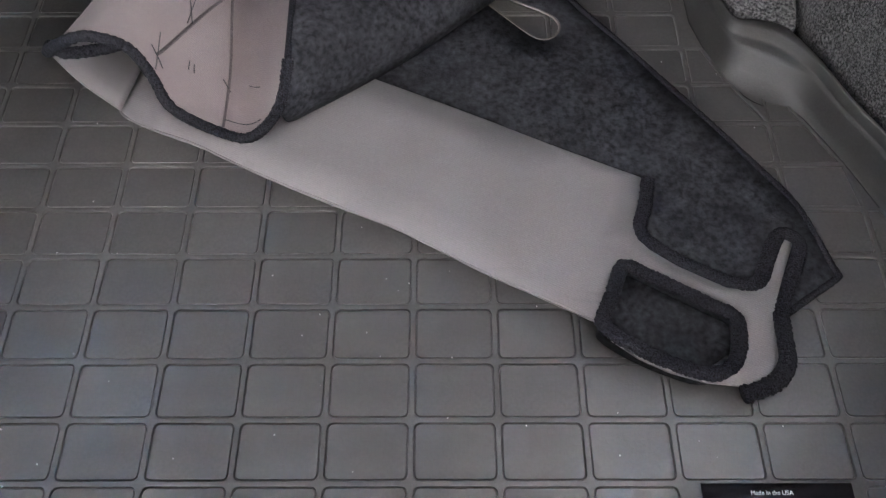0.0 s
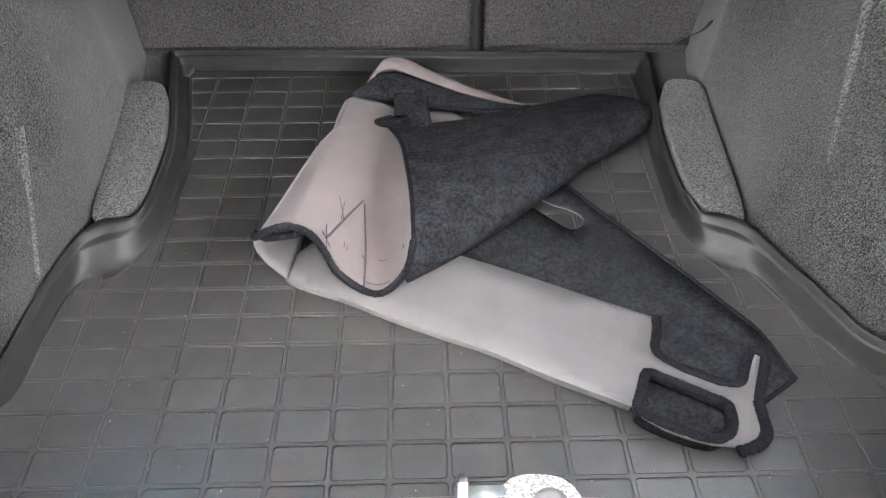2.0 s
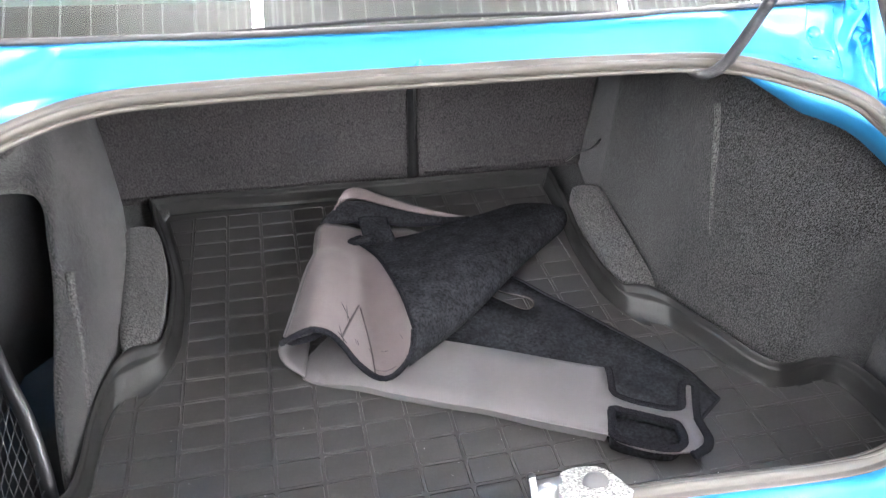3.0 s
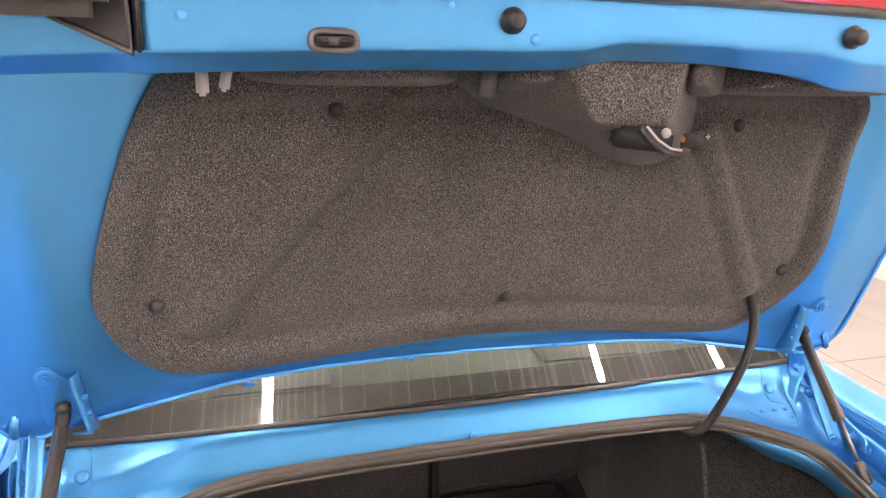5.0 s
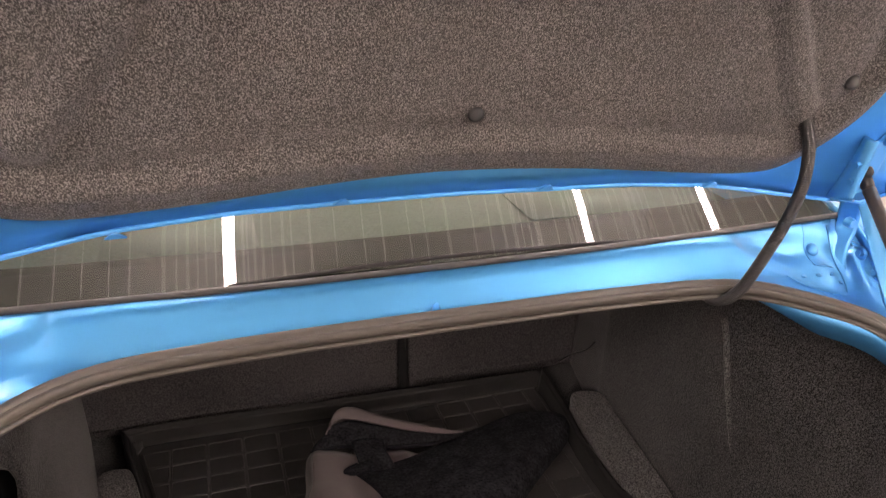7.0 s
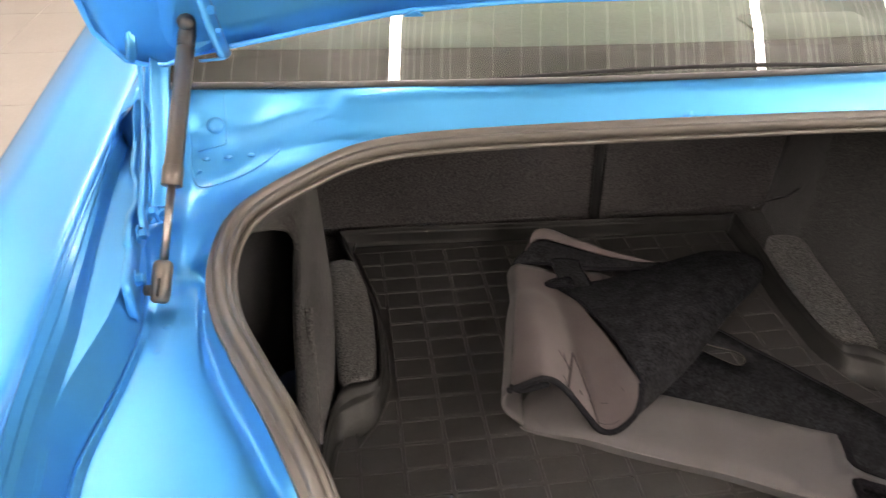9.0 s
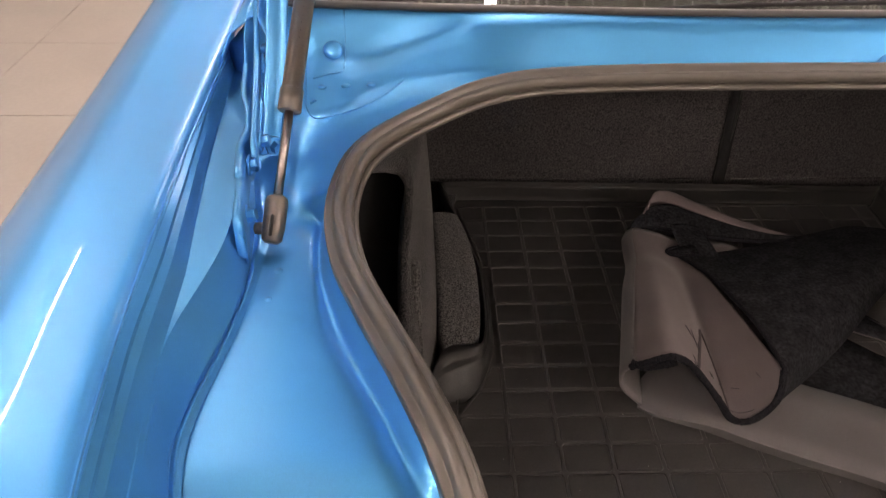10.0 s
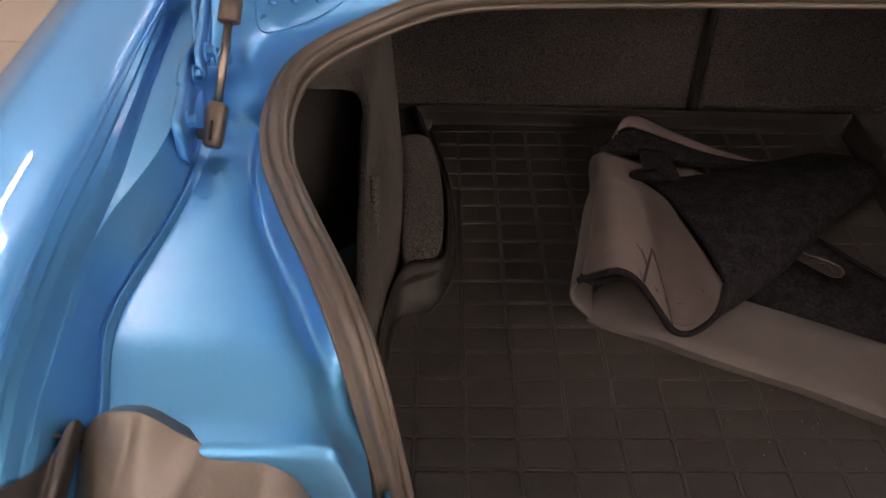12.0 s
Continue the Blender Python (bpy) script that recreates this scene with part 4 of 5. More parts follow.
    for p in glide([(.681, .622, .452), (.676, .645, .490), (.672, .672, .533), (.670, .700, .577), (.668, .722, .61)], 4):
        rows.append([(s * v.x, v.y, v.z) for v in (p + Vector((-.004, .004, .001)), p + Vector((-.003, .001, 0)), p, p + Vector((.005, -.006, .002)), p + Vector((.010, -.012, .004)), p + Vector((.0125, -.013, .005)))])
    link = part("link_bar", grid(rows), PAINT_INNER_SHADED, h, thick=.003)
    q = Vector((s * .676, .616, .462))
    part("bolt", lathe(q + Vector((s * .006, .006, 0)), q + Vector((-s * .004, -.006, .001)), ((0, .0105), (.45, .0105), (.5, .0070), (1, .006)), 6), PAINT_INNER_SHADED, link)


def strut(s):
    foot, top = (Vector((-.660, .487, .452)), Vector((-.628, .692, .655))) if s < 0 else (Vector((.641, .510, .455)), Vector((.633, .696, .655)))
    g = thing("gas_strut", "dark gas strut with a steel rod holding up the lid", "gas strut", foot, "gas struts")
    part("rod", lathe(foot.lerp(top, .06), foot.lerp(top, .46), ((0, .0042), (1, .0042)), 14), ROD, g, "bare steel rod")
    part("cylinder", lathe(foot.lerp(top, .382), foot.lerp(top, .92), ((0, .0085), (.01, .0102), (.13, .0102), (.14, .0096), (.98, .0096), (1, .006)), 20), STRUT_DARK, g)
    part("collar", lathe(foot.lerp(top, .376), foot.lerp(top, .45), ((0, .0095), (.03, .0108), (.97, .0108), (1, .0100)), 20), STRUT_DARK, g)
    turn = (top - foot).to_track_quat("Z", "Y").to_matrix().to_4x4()
    low = part("lower_socket", lathe(foot.lerp(top, -.045), foot.lerp(top, .105), ((0, .0062), (.06, .0090), (.30, .0102), (.85, .0102), (.95, .0092), (1, .0060)), 20), STRUT_DARK, g, "dark plastic ball socket")
    part("slot", block((.003, .003, .020), Matrix.Translation(foot.lerp(top, .01) + Vector((0, -.0078, .0062))) @ turn, .001), VOID, low)
    part("ball_stud", lathe(foot + Vector((s * .016, .004, -.002)), foot, ((0, .0055), (.6, .0055), (1, .004)), 12), RUST, low, "rusty ball stud")
    up = part("upper_socket", lathe(foot.lerp(top, .91), foot.lerp(top, 1.04), ((0, .0085), (.12, .0096), (.4, .0100), (.7, .0085), (1, .005)), 18), BLACK, g, "black ball socket")
    part("ball_cap", lathe(top + Vector((s * .004, .012, .004)), top + Vector((-s * .002, -.014, .006)), ((0, .010), (.7, .010), (1, .006)), 16), BLACK, up)
    for k in range(6):
        p = foot.lerp(top, .62 + .025 * k)
        part("print_mark", block((.0045, .0006, .0026), Matrix.Translation(p + Vector((0, -.0092, .0034))) @ pose(0, 0, 0, -38, 0, 0), 0), VOID, g)


for s in (-1, 1):
    hinge(s)
    strut(s)

cable = thing("wiring_conduit", "black corrugated wiring conduit hanging from the lid to the seal", "cable", (.409, .691, .47))
line = glide([(.482, .676, .752), (.481, .656, .718), (.474, .644, .67), (.459, .642, .62), (.438, .648, .56), (.421, .658, .512), (.406, .668, .492), (.393, .680, .489), (.384, .694, .497)], 16)
part("tube", sweep(line, oval(.0082, .0082, 10), up=None), BLACK, cable)
bm = bmesh.new()
for i in range(2, len(line) - 2):
    d = (line[i + 1] - line[i - 1]).normalized()
    ring = lathe(line[i] - d * .0008, line[i] + d * .0008, ((0, .0081), (.3, .0089), (.7, .0089), (1, .0081)), 10)
    me = bpy.data.meshes.new("ring")
    ring.to_mesh(me)
    bm.from_mesh(me)
    ring.free()
    bpy.data.meshes.remove(me)
part("corrugation", bm, BLACK, cable)
part("end_cap", lathe((.384, .692, .490), (.382, .704, .498), ((0, .010), (.6, .013), (1, .013)), 14), BLACK, cable)

for name, x, y, z, r in (("body_plug", -.627, .742, .514, .011), ("body_plug", .627, .742, .514, .011)):
    part(name, lathe((x, y + .006, z - .004), (x, y - .001, z + .002), ((0, r), (.6, r), (.85, r * .8), (1, r * .45)), 20), PAINT_INNER_SHADED, car)
part("locating_nub", lathe((-.012, .722, .503), (-.012, .716, .519), ((0, .007), (.6, .005), (1, .002)), 10), PAINT, car, "small pale locating nub")

# ---- inside the boot ----
LEFT_IN = [(-.466, 1.185), (-.43, 1.02), (-.416, .909), (-.416, .80), (-.42, .768), (-.435, .719), (-.452, .688), (-.470, .672), (-.505, .663), (-.517, .636), (-.522, .600), (-.53, .468), (-.60, .42), (-.62, .32), (-.61, .25)]
LEFT_TOP = [(-.490, 1.19), (-.455, 1.03), (-.434, .93), (-.431, .82), (-.434, .772), (-.442, .749), (-.464, .745), (-.488, .741), (-.508, .712), (-.522, .655), (-.529, .606), (-.540, .475), (-.612, .432), (-.638, .32), (-.625, .235)]
RIGHT_IN = [(.386, 1.165), (.377, 1.03), (.365, .92), (.364, .80), (.367, .77), (.383, .714), (.401, .684), (.42, .668), (.450, .659), (.466, .634), (.488, .588), (.525, .505), (.574, .478), (.66, .475), (.68, .40), (.68, .30), (.66, .25)]
RIGHT_TOP = [(.408, 1.19), (.392, 1.04), (.377, .93), (.374, .81), (.380, .775), (.389, .742), (.412, .737), (.437, .726), (.459, .690), (.480, .637), (.504, .590), (.535, .519), (.574, .492), (.665, .489), (.697, .41), (.697, .30), (.675, .235)]


def cargo_mat():
    mat = thing("cargo_mat", "dark grey rubber boot tray with a grid of raised pads", "boot mat", (0, .7, 0))
    left, right = [Vector((x, y, 0)) for x, y in LEFT_IN], [Vector((x, y, 0)) for x, y in RIGHT_IN]
    lt, rt = [Vector((x, y, 0)) for x, y in LEFT_TOP], [Vector((x, y, 0)) for x, y in RIGHT_TOP]
    back_in, back_top = [Vector((x, y, 0)) for x, y in ((-.448, 1.208), (-.2, 1.203), (.1, 1.193), (.362, 1.183))], [Vector((x, y, 0)) for x, y in ((-.465, 1.222), (-.2, 1.215), (.1, 1.205), (.375, 1.195))]
    front_in, front_top = [Vector((x, .245, 0)) for x in (.5, .2, -.1, -.45)], [Vector((x, .228, 0)) for x in (.5, .2, -.1, -.45)]
    ins = glide(list(reversed(left)) + back_in + right + front_in, 5, True)
    tops = glide(list(reversed(lt)) + back_top + rt + front_top, 5, True)
    part("tray_floor", plate([(p.x, p.y) for p in ins], [], lambda x, y: -.0013, .004), RUBBER_PAD, mat, smooth=False)
    rows = []
    for share, up in ((0, 0), (.10, .0015), (.32, .013), (.52, .030), (.58, .0335), (.68, .0345), (.73, .037), (.82, .0445), (.92, .047), (1.0, .0465), (1.06, .044), (1.12, .036), (1.16, .02)):
        row = []
        for a, b in zip(ins, tops):
            high = .85 if b.y > 1.1 else (.55 if b.y < .26 else 1.0)
            p = a.lerp(b, share)
            row.append((p.x, p.y, up * high))
        rows.append(row)
    part("rim", grid(rows, closed=True), RUBBER_SHADED, mat, "raised rounded rim")
    lab = part("label_plate", block((.115, .030, .0022), pose(.355, .288, .0006), .0008), LABEL, mat, "black label plate with white print")
    words = bpy.data.curves.new("print", "FONT")
    words.body, words.size, words.extrude, words.align_x = "Made in the USA", .0047, .0001, "CENTER"
    tmp = new("print", words)
    dep = bpy.context.evaluated_depsgraph_get()
    me = bpy.data.meshes.new_from_object(tmp.evaluated_get(dep))
    bpy.data.objects.remove(tmp)
    me.transform(pose(.350, .2935, .0020))
    bm = bmesh.new()
    bm.from_mesh(me)
    part("print", bm, PRINT, lab, smooth=False)
    part("print_bar", block((.07, .006, .0004), pose(.352, .281, .0019), 0), PRINT, lab, smooth=False)
    return mat


cargo = cargo_mat()


def side_trim():
    r = thing("side_trim", "charcoal carpeted wheel arch trim with a raised seam", "boot trim", (.5, .75, .05), "boot side trims")
    rows = [[(.505, 1.26, -.008), (.462, 1.06, -.008), (.458, 1.014, -.008), (.458, .90, -.008), (.458, .74, -.008), (.474, .695, -.008), (.497, .630, -.008), (.538, .540, -.008), (.566, .508, -.008), (.590, .492, -.008), (.665, .488, -.008), (.74, .49, -.008)],
            [(.520, 1.26, .16), (.478, 1.08, .16), (.470, 1.03, .16), (.484, .90, .16), (.492, .79, .16), (.503, .725, .16), (.514, .675, .16), (.556, .560, .16), (.572, .526, .16), (.600, .506, .16), (.675, .498, .16), (.74, .49, .16)],
            [(.528, 1.26, .26), (.486, 1.09, .26), (.477, 1.04, .26), (.494, .91, .26), (.501, .81, .26), (.509, .745, .26), (.520, .705, .26), (.562, .578, .26), (.580, .543, .26), (.612, .520, .26), (.68, .505, .26), (.74, .49, .26)],
            [(.535, 1.26, .33), (.492, 1.10, .33), (.484, 1.05, .33), (.502, .92, .33), (.509, .83, .33), (.515, .768, .33), (.528, .735, .33), (.586, .610, .31), (.610, .570, .305), (.645, .535, .305), (.70, .508, .31), (.74, .49, .31)],
            [(.545, 1.26, .42), (.505, 1.12, .42), (.498, 1.06, .42), (.510, .94, .42), (.514, .85, .42), (.522, .79, .415), (.542, .755, .405), (.620, .650, .375), (.650, .60, .365), (.685, .55, .36), (.72, .51, .36), (.74, .49, .36)],
            [(.555, 1.26, .50), (.515, 1.13, .50), (.51, 1.07, .50), (.515, .95, .50), (.520, .87, .50), (.53, .80, .485), (.555, .765, .470), (.632, .68, .445), (.660, .61, .425), (.69, .56, .41), (.725, .515, .405), (.74, .49, .40)]]
    part("carpet_panel", skin(rows, 4, 4), CARPET, r, thick=-0.004)
    part("seam_ridge", sweep(glide([(.512, .640, .05), (.515, .688, .15), (.513, .735, .27), (.513, .766, .36), (.514, .780, .385)], 6), oval(.0055, .0045, 12)), CARPET_LIGHT, r, "pale raised carpet seam")
    l = thing("side_trim", "charcoal carpeted wheel arch trim beside a dark side pocket", "boot trim", (-.5, .75, .05), "boot side trims")
    rows = [[(-.565, 1.26, -.008), (-.525, 1.05, -.008), (-.512, 1.0, -.008), (-.508, .90, -.008), (-.512, .78, -.008), (-.532, .64, -.008), (-.546, .515, -.008), (-.552, .500, -.008), (-0.556, 0.535, -.008)],
            [(-.566, 1.26, .04), (-.527, 1.05, .04), (-.514, 1.0, .04), (-.510, .90, .04), (-.513, .78, .04), (-.532, .65, .04), (-.546, .535, .04), (-.552, .520, .04), (-0.556, 0.555, .04)],
            [(-.568, 1.26, .11), (-.530, 1.055, .11), (-.518, 1.0, .11), (-.514, .90, .11), (-.517, .79, .11), (-.533, .68, .11), (-.546, .590, .11), (-.552, .575, .11), (-0.556, 0.610, .11)],
            [(-.572, 1.26, .19), (-.535, 1.06, .19), (-.522, 1.0, .19), (-.518, .90, .19), (-.522, .81, .19), (-.537, .76, .19), (-.550, .728, .19), (-.556, .716, .19), (-0.560, 0.751, .19)],
            [(-.576, 1.26, .26), (-.540, 1.07, .26), (-.527, 1.01, .26), (-.523, .91, .26), (-.526, .83, .26), (-.537, .785, .26), (-.545, .757, .26), (-.551, .746, .26), (-0.555, 0.781, .26)],
            [(-.580, 1.26, .32), (-.545, 1.08, .32), (-.532, 1.02, .32), (-.528, .92, .32), (-.529, .84, .32), (-.535, .80, .32), (-.541, .774, .32), (-.547, .764, .32), (-0.551, 0.799, .32)],
            [(-.585, 1.26, .41), (-.555, 1.09, .41), (-.542, 1.03, .41), (-.535, .93, .41), (-.531, .85, .41), (-.530, .80, .405), (-.545, .765, .39), (-.560, .745, .382), (-.61, .70, .382)],
            [(-.59, 1.26, .50), (-.565, 1.10, .50), (-.552, 1.04, .50), (-.540, .95, .50), (-.530, .86, .485), (-.525, .80, .47), (-.535, .745, .45), (-.555, .70, .435), (-.60, .66, .425)]]
    part("carpet_panel", skin(rows, 4, 4), CARPET, l, thick=0.004)
    part("seam_ridge", sweep(glide([(-.533, .62, .05), (-.533, .65, .09), (-.536, .70, .15), (-.538, .745, .21)], 6), oval(.006, .004, 12)), CARPET_LIGHT, l, "pale raised carpet seam")
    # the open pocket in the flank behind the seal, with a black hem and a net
    # the pocket's shade is put into its lining's near-black colour
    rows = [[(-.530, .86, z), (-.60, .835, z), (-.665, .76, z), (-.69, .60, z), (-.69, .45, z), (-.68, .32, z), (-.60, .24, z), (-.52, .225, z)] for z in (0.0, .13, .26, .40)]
    part("pocket_lining", grid(rows), VOID, l, "near-black lining that paints in the dark of the side pocket", thick=0.004)
    hem = glide([(-.640, .66, .185), (-.612, .60, .150), (-.588, .555, .105), (-.575, .515, .050), (-.572, .490, .000)], 6)
    part("net_hem", sweep(hem, oval(.012, .009, 10), up=None), BLACK, l, "black rounded hem of the net pocket")
    for k in range(12):
        a, c = hem[2 + 2 * k], Vector((mix(-.655, -.60, k / 11), mix(.46, .30, k / 11), .002))
        part("net_cord", sweep([a, a.lerp(c, .5) + Vector((-.006, 0, -.006)), c], oval(.0008, .0008, 6)), NET, l)
    for k in range(10):
        a, c = hem[2].lerp(Vector((-.655, .46, .002)), (k + .5) / 10), hem[-2].lerp(Vector((-.60, .30, .002)), (k + .5) / 10)
        part("net_cord", sweep([a, a.lerp(c, .5) + Vector((-.006, 0, -.006)), c], oval(.0008, .0008, 6)), NET, l)
    for k in range(3):
        part("lamp_fitting", block((.012, .03, .035), pose(-.640, .600 + .014 * k, .26 - .028 * k, 0, 0, 12), .004), STEEL if k == 1 else CLIP_GREY, l)
    flank = thing("flank_lining", "black lining closing the boot's flank", "boot trim", (.7, .4, .03))
    rows = [[(.748, .54, z), (.742, .50, z), (.70, .35, z), (.66, .24, z), (.52, .215, z)] for z in (-.009, .14, .26, .385)]
    part("lining", grid(rows), CARPET, flank, thick=0.004)


side_trim()


def arch_box(s, pts):
    b = thing("arch_carpet", "light grey speckled carpet wedge beside the boot tray", "carpet wedge", (s * .48, .85, 0), "carpet wedges")
    top = glide([Vector(p) for p in pts], 4, True)
    mid = sum(top, Vector()) / len(top)
    rows = [[(p.x, p.y, -.002) for p in top], [(p.x, p.y, p.z - .008) for p in top], [mid.lerp(p, .985) + Vector((0, 0, -.002)) for p in top], [mid.lerp(p, .95) for p in top], [mid.lerp(p, .5) + Vector((0, 0, .003)) for p in top], [mid.lerp(p, .05) + Vector((0, 0, .004)) for p in top]]
    bm = grid(rows, closed=True)
    bm.verts.ensure_lookup_table()
    bm.faces.new(bm.verts[-len(top):])
    part("cushion", bm, CARPET_LIGHT, b)


arch_box(-1, [(-.515, 1.035, .087), (-.475, 1.06, .075), (-.456, 1.03, .066), (-.440, .93, .060), (-.438, .82, .054), (-.446, .762, .046), (-.475, .751, .047), (-.501, .748, .050), (-.508, .85, .063), (-.512, .95, .076)])
arch_box(1, [(.455, 1.022, .085), (.415, 1.06, .070), (.397, 1.03, .062), (.383, .93, .058), (.381, .82, .054), (.392, .755, .046), (.42, .744, .045), (.450, .731, .047), (.456, .85, .062), (.456, .95, .075)])


def seat_backs():
    for x0, x1, label in ((-.60, .078, "wide charcoal carpeted rear seat back, upright"), (.094, .54, "narrow charcoal carpeted rear seat back, upright")):
        b = thing("rear_seat_back", label, "seat back", ((x0 + x1) / 2, 1.23, .03), "rear seat backs")
        rows = []
        for z in (-.006, .03, .06, .25, .46, .50):
            y = 1.243 + (z - .03) * .10 + (.004 if z < .02 or z > .48 else 0)
            rows.append([(x0, y + .03, z), (x0 + .004, y + .006, z), (x0 + .014, y, z), (mix(x0, x1, .5), y - .003, z), (x1 - .014, y, z), (x1 - .004, y + .006, z), (x1, y + .03, z)])
        part("carpet_back", grid([glide(r, 3) for r in rows]), SEAT_CLOTH, b, thick=0.003)
        part("hem", sweep([(x0 + .02, 1.2405, .030), (x1 - .02, 1.2405, .030)], oval(.002, .003, 8)), SEAT_CLOTH, b)
    # no trim here: a near-black strip stands for the gap's shade
    gap = thing("seat_gap_shade", "near-black strip painting in the dark gap between the seat backs, with a cord", "trim", (.086, 1.25, .03))
    part("strip", block((.020, .02, .46), pose(.086, 1.262, .25, -6), .003), VOID, gap)
    part("cord", sweep([(.088, 1.236, .05), (.091, 1.247, .20), (.089, 1.262, .45)], oval(.003, .003, 8)), BLACK, gap)
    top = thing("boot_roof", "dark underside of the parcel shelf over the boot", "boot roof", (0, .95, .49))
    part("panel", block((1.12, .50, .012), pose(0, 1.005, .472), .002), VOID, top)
    under = thing("boot_floor_board", "black board under the boot tray", "boot floor", (0, .7, -.02))
    part("board", block((1.46, 1.24, .02), pose(0, .82, -.018), .002), VOID, under)
    for pts, label in (([(-.46, 1.262), (-.475, 1.15), (-.458, 1.06), (-.50, 1.045), (-.54, 1.06), (-.585, 1.265)], "dark carpet corner beside the tray and seat back"), ([(.39, 1.262), (.40, 1.15), (.395, 1.06), (.43, 1.045), (.47, 1.05), (.53, 1.262)], "dark carpet corner with a strap above it")):
        c = thing("corner_carpet", label, "carpet", (pts[0][0], 1.13, 0), "corner carpets")
        fine = [(p.x, p.y) for p in glide([(x, y, 0) for x, y in pts], 4, True)]
        part("carpet_pad", plate(fine, [], lambda x, y: .012 + .02 * max(0.0, abs(x) - .44), .016), CARPET, c)
    loop = thing("strap_loop", "short dark strap loop at the seat back's foot", "strap", (.47, 1.16, .06))
    part("strap", sweep(glide([(.452, 1.20, .05), (.462, 1.17, .085), (.476, 1.13, .12), (.482, 1.11, .15)], 5), oval(.005, .002, 8)), BLACK, loop)


seat_backs()


def striker():
    st = thing("latch_striker", "pale carpeted striker cover with a steel catch on the sill", "latch striker", (.075, .23, .16))
    out = glide([(-.005, .205, 0), (-.008, .245, 0), (.012, .268, 0), (.05, .270, 0), (.075, .258, 0), (.088, .225, 0), (.085, .205, 0)], 4, True)
    part("carpet_cover", plate([(.0735 + (p.x - .04) * .70, .2205 + (p.y - .237) * .85) for p in out], [], lambda x, y: .203 - (y - .220) * .35, .08), CARPET_PALE, st, "pale speckled carpet cover", bevel=.003)
    part("screw_cap", lathe((.079, .219, .195), (.078, .216, .2075), ((0, .0150), (.7, .0145), (1, .009)), 22), STRUT_GREY, st, "round grey screw cap")
    part("catch_plate", block((.034, .024, .012), pose(.030, .226, .194, 12), .002), STEEL, st, "pale metal catch plate")
    post = part("catch_post", sweep(glide([(.0125, .214, .185), (.0130, .226, .198), (.0135, .236, .205), (.0135, .240, .205)], 4), oval(.0042, .0030, 10)), STEEL, st, "bright steel catch post")
    part("tip", lathe((.0135, .238, .200), (.0135, .2405, .2085), ((0, .0052), (.6, .0052), (.9, .0040), (1, .0015)), 16), BLACK, post, "black rubber tip")
    st.location += Vector((-.005, -.014, .047))


striker()


# ---- the folded cover ----
cover = thing("fabric_cover", "folded grey and charcoal fabric cover with black bound edges", "fabric cover", (.1, .7, 0))


def bound(points, width=.0065, high=.0035, closed=False, n=4, up=(0, 0, 1), name="binding"):
    """A flat overlocked ribbon: its close stitches stand up unevenly."""
    line = glide(points, n, closed)
    if closed:
        line.append(line[0])
    run = np.concatenate(([0.0], np.cumsum([(b - a).length for a, b in zip(line[:-1], line[1:])])))
    m = max(8, int(run[-1] / .0012))
    even = np.linspace(0, run[-1], m + (1 if closed else 0))[: m]
    line = [Vector([float(np.interp(d, run, [p[i] for p in line])) for i in range(3)]) for d in even]
    return part(name, sweep(line, oval(width, high, 12), closed, up=up, taper=lambda f: random.uniform(.88, 1.12)), BINDING, cover, "black overlocked edge")


def lower_layer():
    edge = [(-.02, .735), (.03, .80), (.10, .858), (.198, .852), (.25, .79), (.302, .721), (.35, .655), (.397, .588), (.424, .545), (.440, .487), (.4435, .476), (.440, .4715), (.410, .452), (.392, .440), (.36, .455), (.30, .50), (.20, .56), (.05, .64)]
    slot = [(.095, .850), (.110, .858), (.135, .846), (.174, .808), (.203, .792), (.220, .778), (.223, .763), (.213, .751), (.197, .752), (.172, .775), (.135, .815)]
    fine = lambda pts: [(p.x, p.y) for p in glide([(x, y, 0) for x, y in pts], 4, True)]
    part("lower_layer", plate(fine(edge), [fine(slot)], lambda x, y: .0075 + .001 * math.sin(40 * x) * math.sin(33 * y), .0045), SUEDE, cover, "charcoal suede layer with a slot")
    bound([(x, y, .0070) for x, y in edge[1:14]], .0032, .0026)
    part("slot_rim", sweep(glide([(x, y, .0068) for x, y in slot], 4, True), oval(.0014, .0014, 8), True), SEAL, cover, "greyish cut edge of the slot")


def strip_z(x, y):
    """Height of the grey strip: the rolled front edge stands higher than the back edge."""
    a, b = Vector((-.215, .640)), Vector((.335, .369))
    d = b - a
    off = ((x - a.x) * -d.y + (y - a.y) * d.x) / d.length
    k = max(0.0, min(1.0, off / .11))
    low = max(0.0, min(1.0, (x + .20) / .09))
    return mix(.011, mix(.031, .0135, k ** .8) + .0015 * math.sin(22 * x + 9 * y), low * low * (3 - 2 * low))


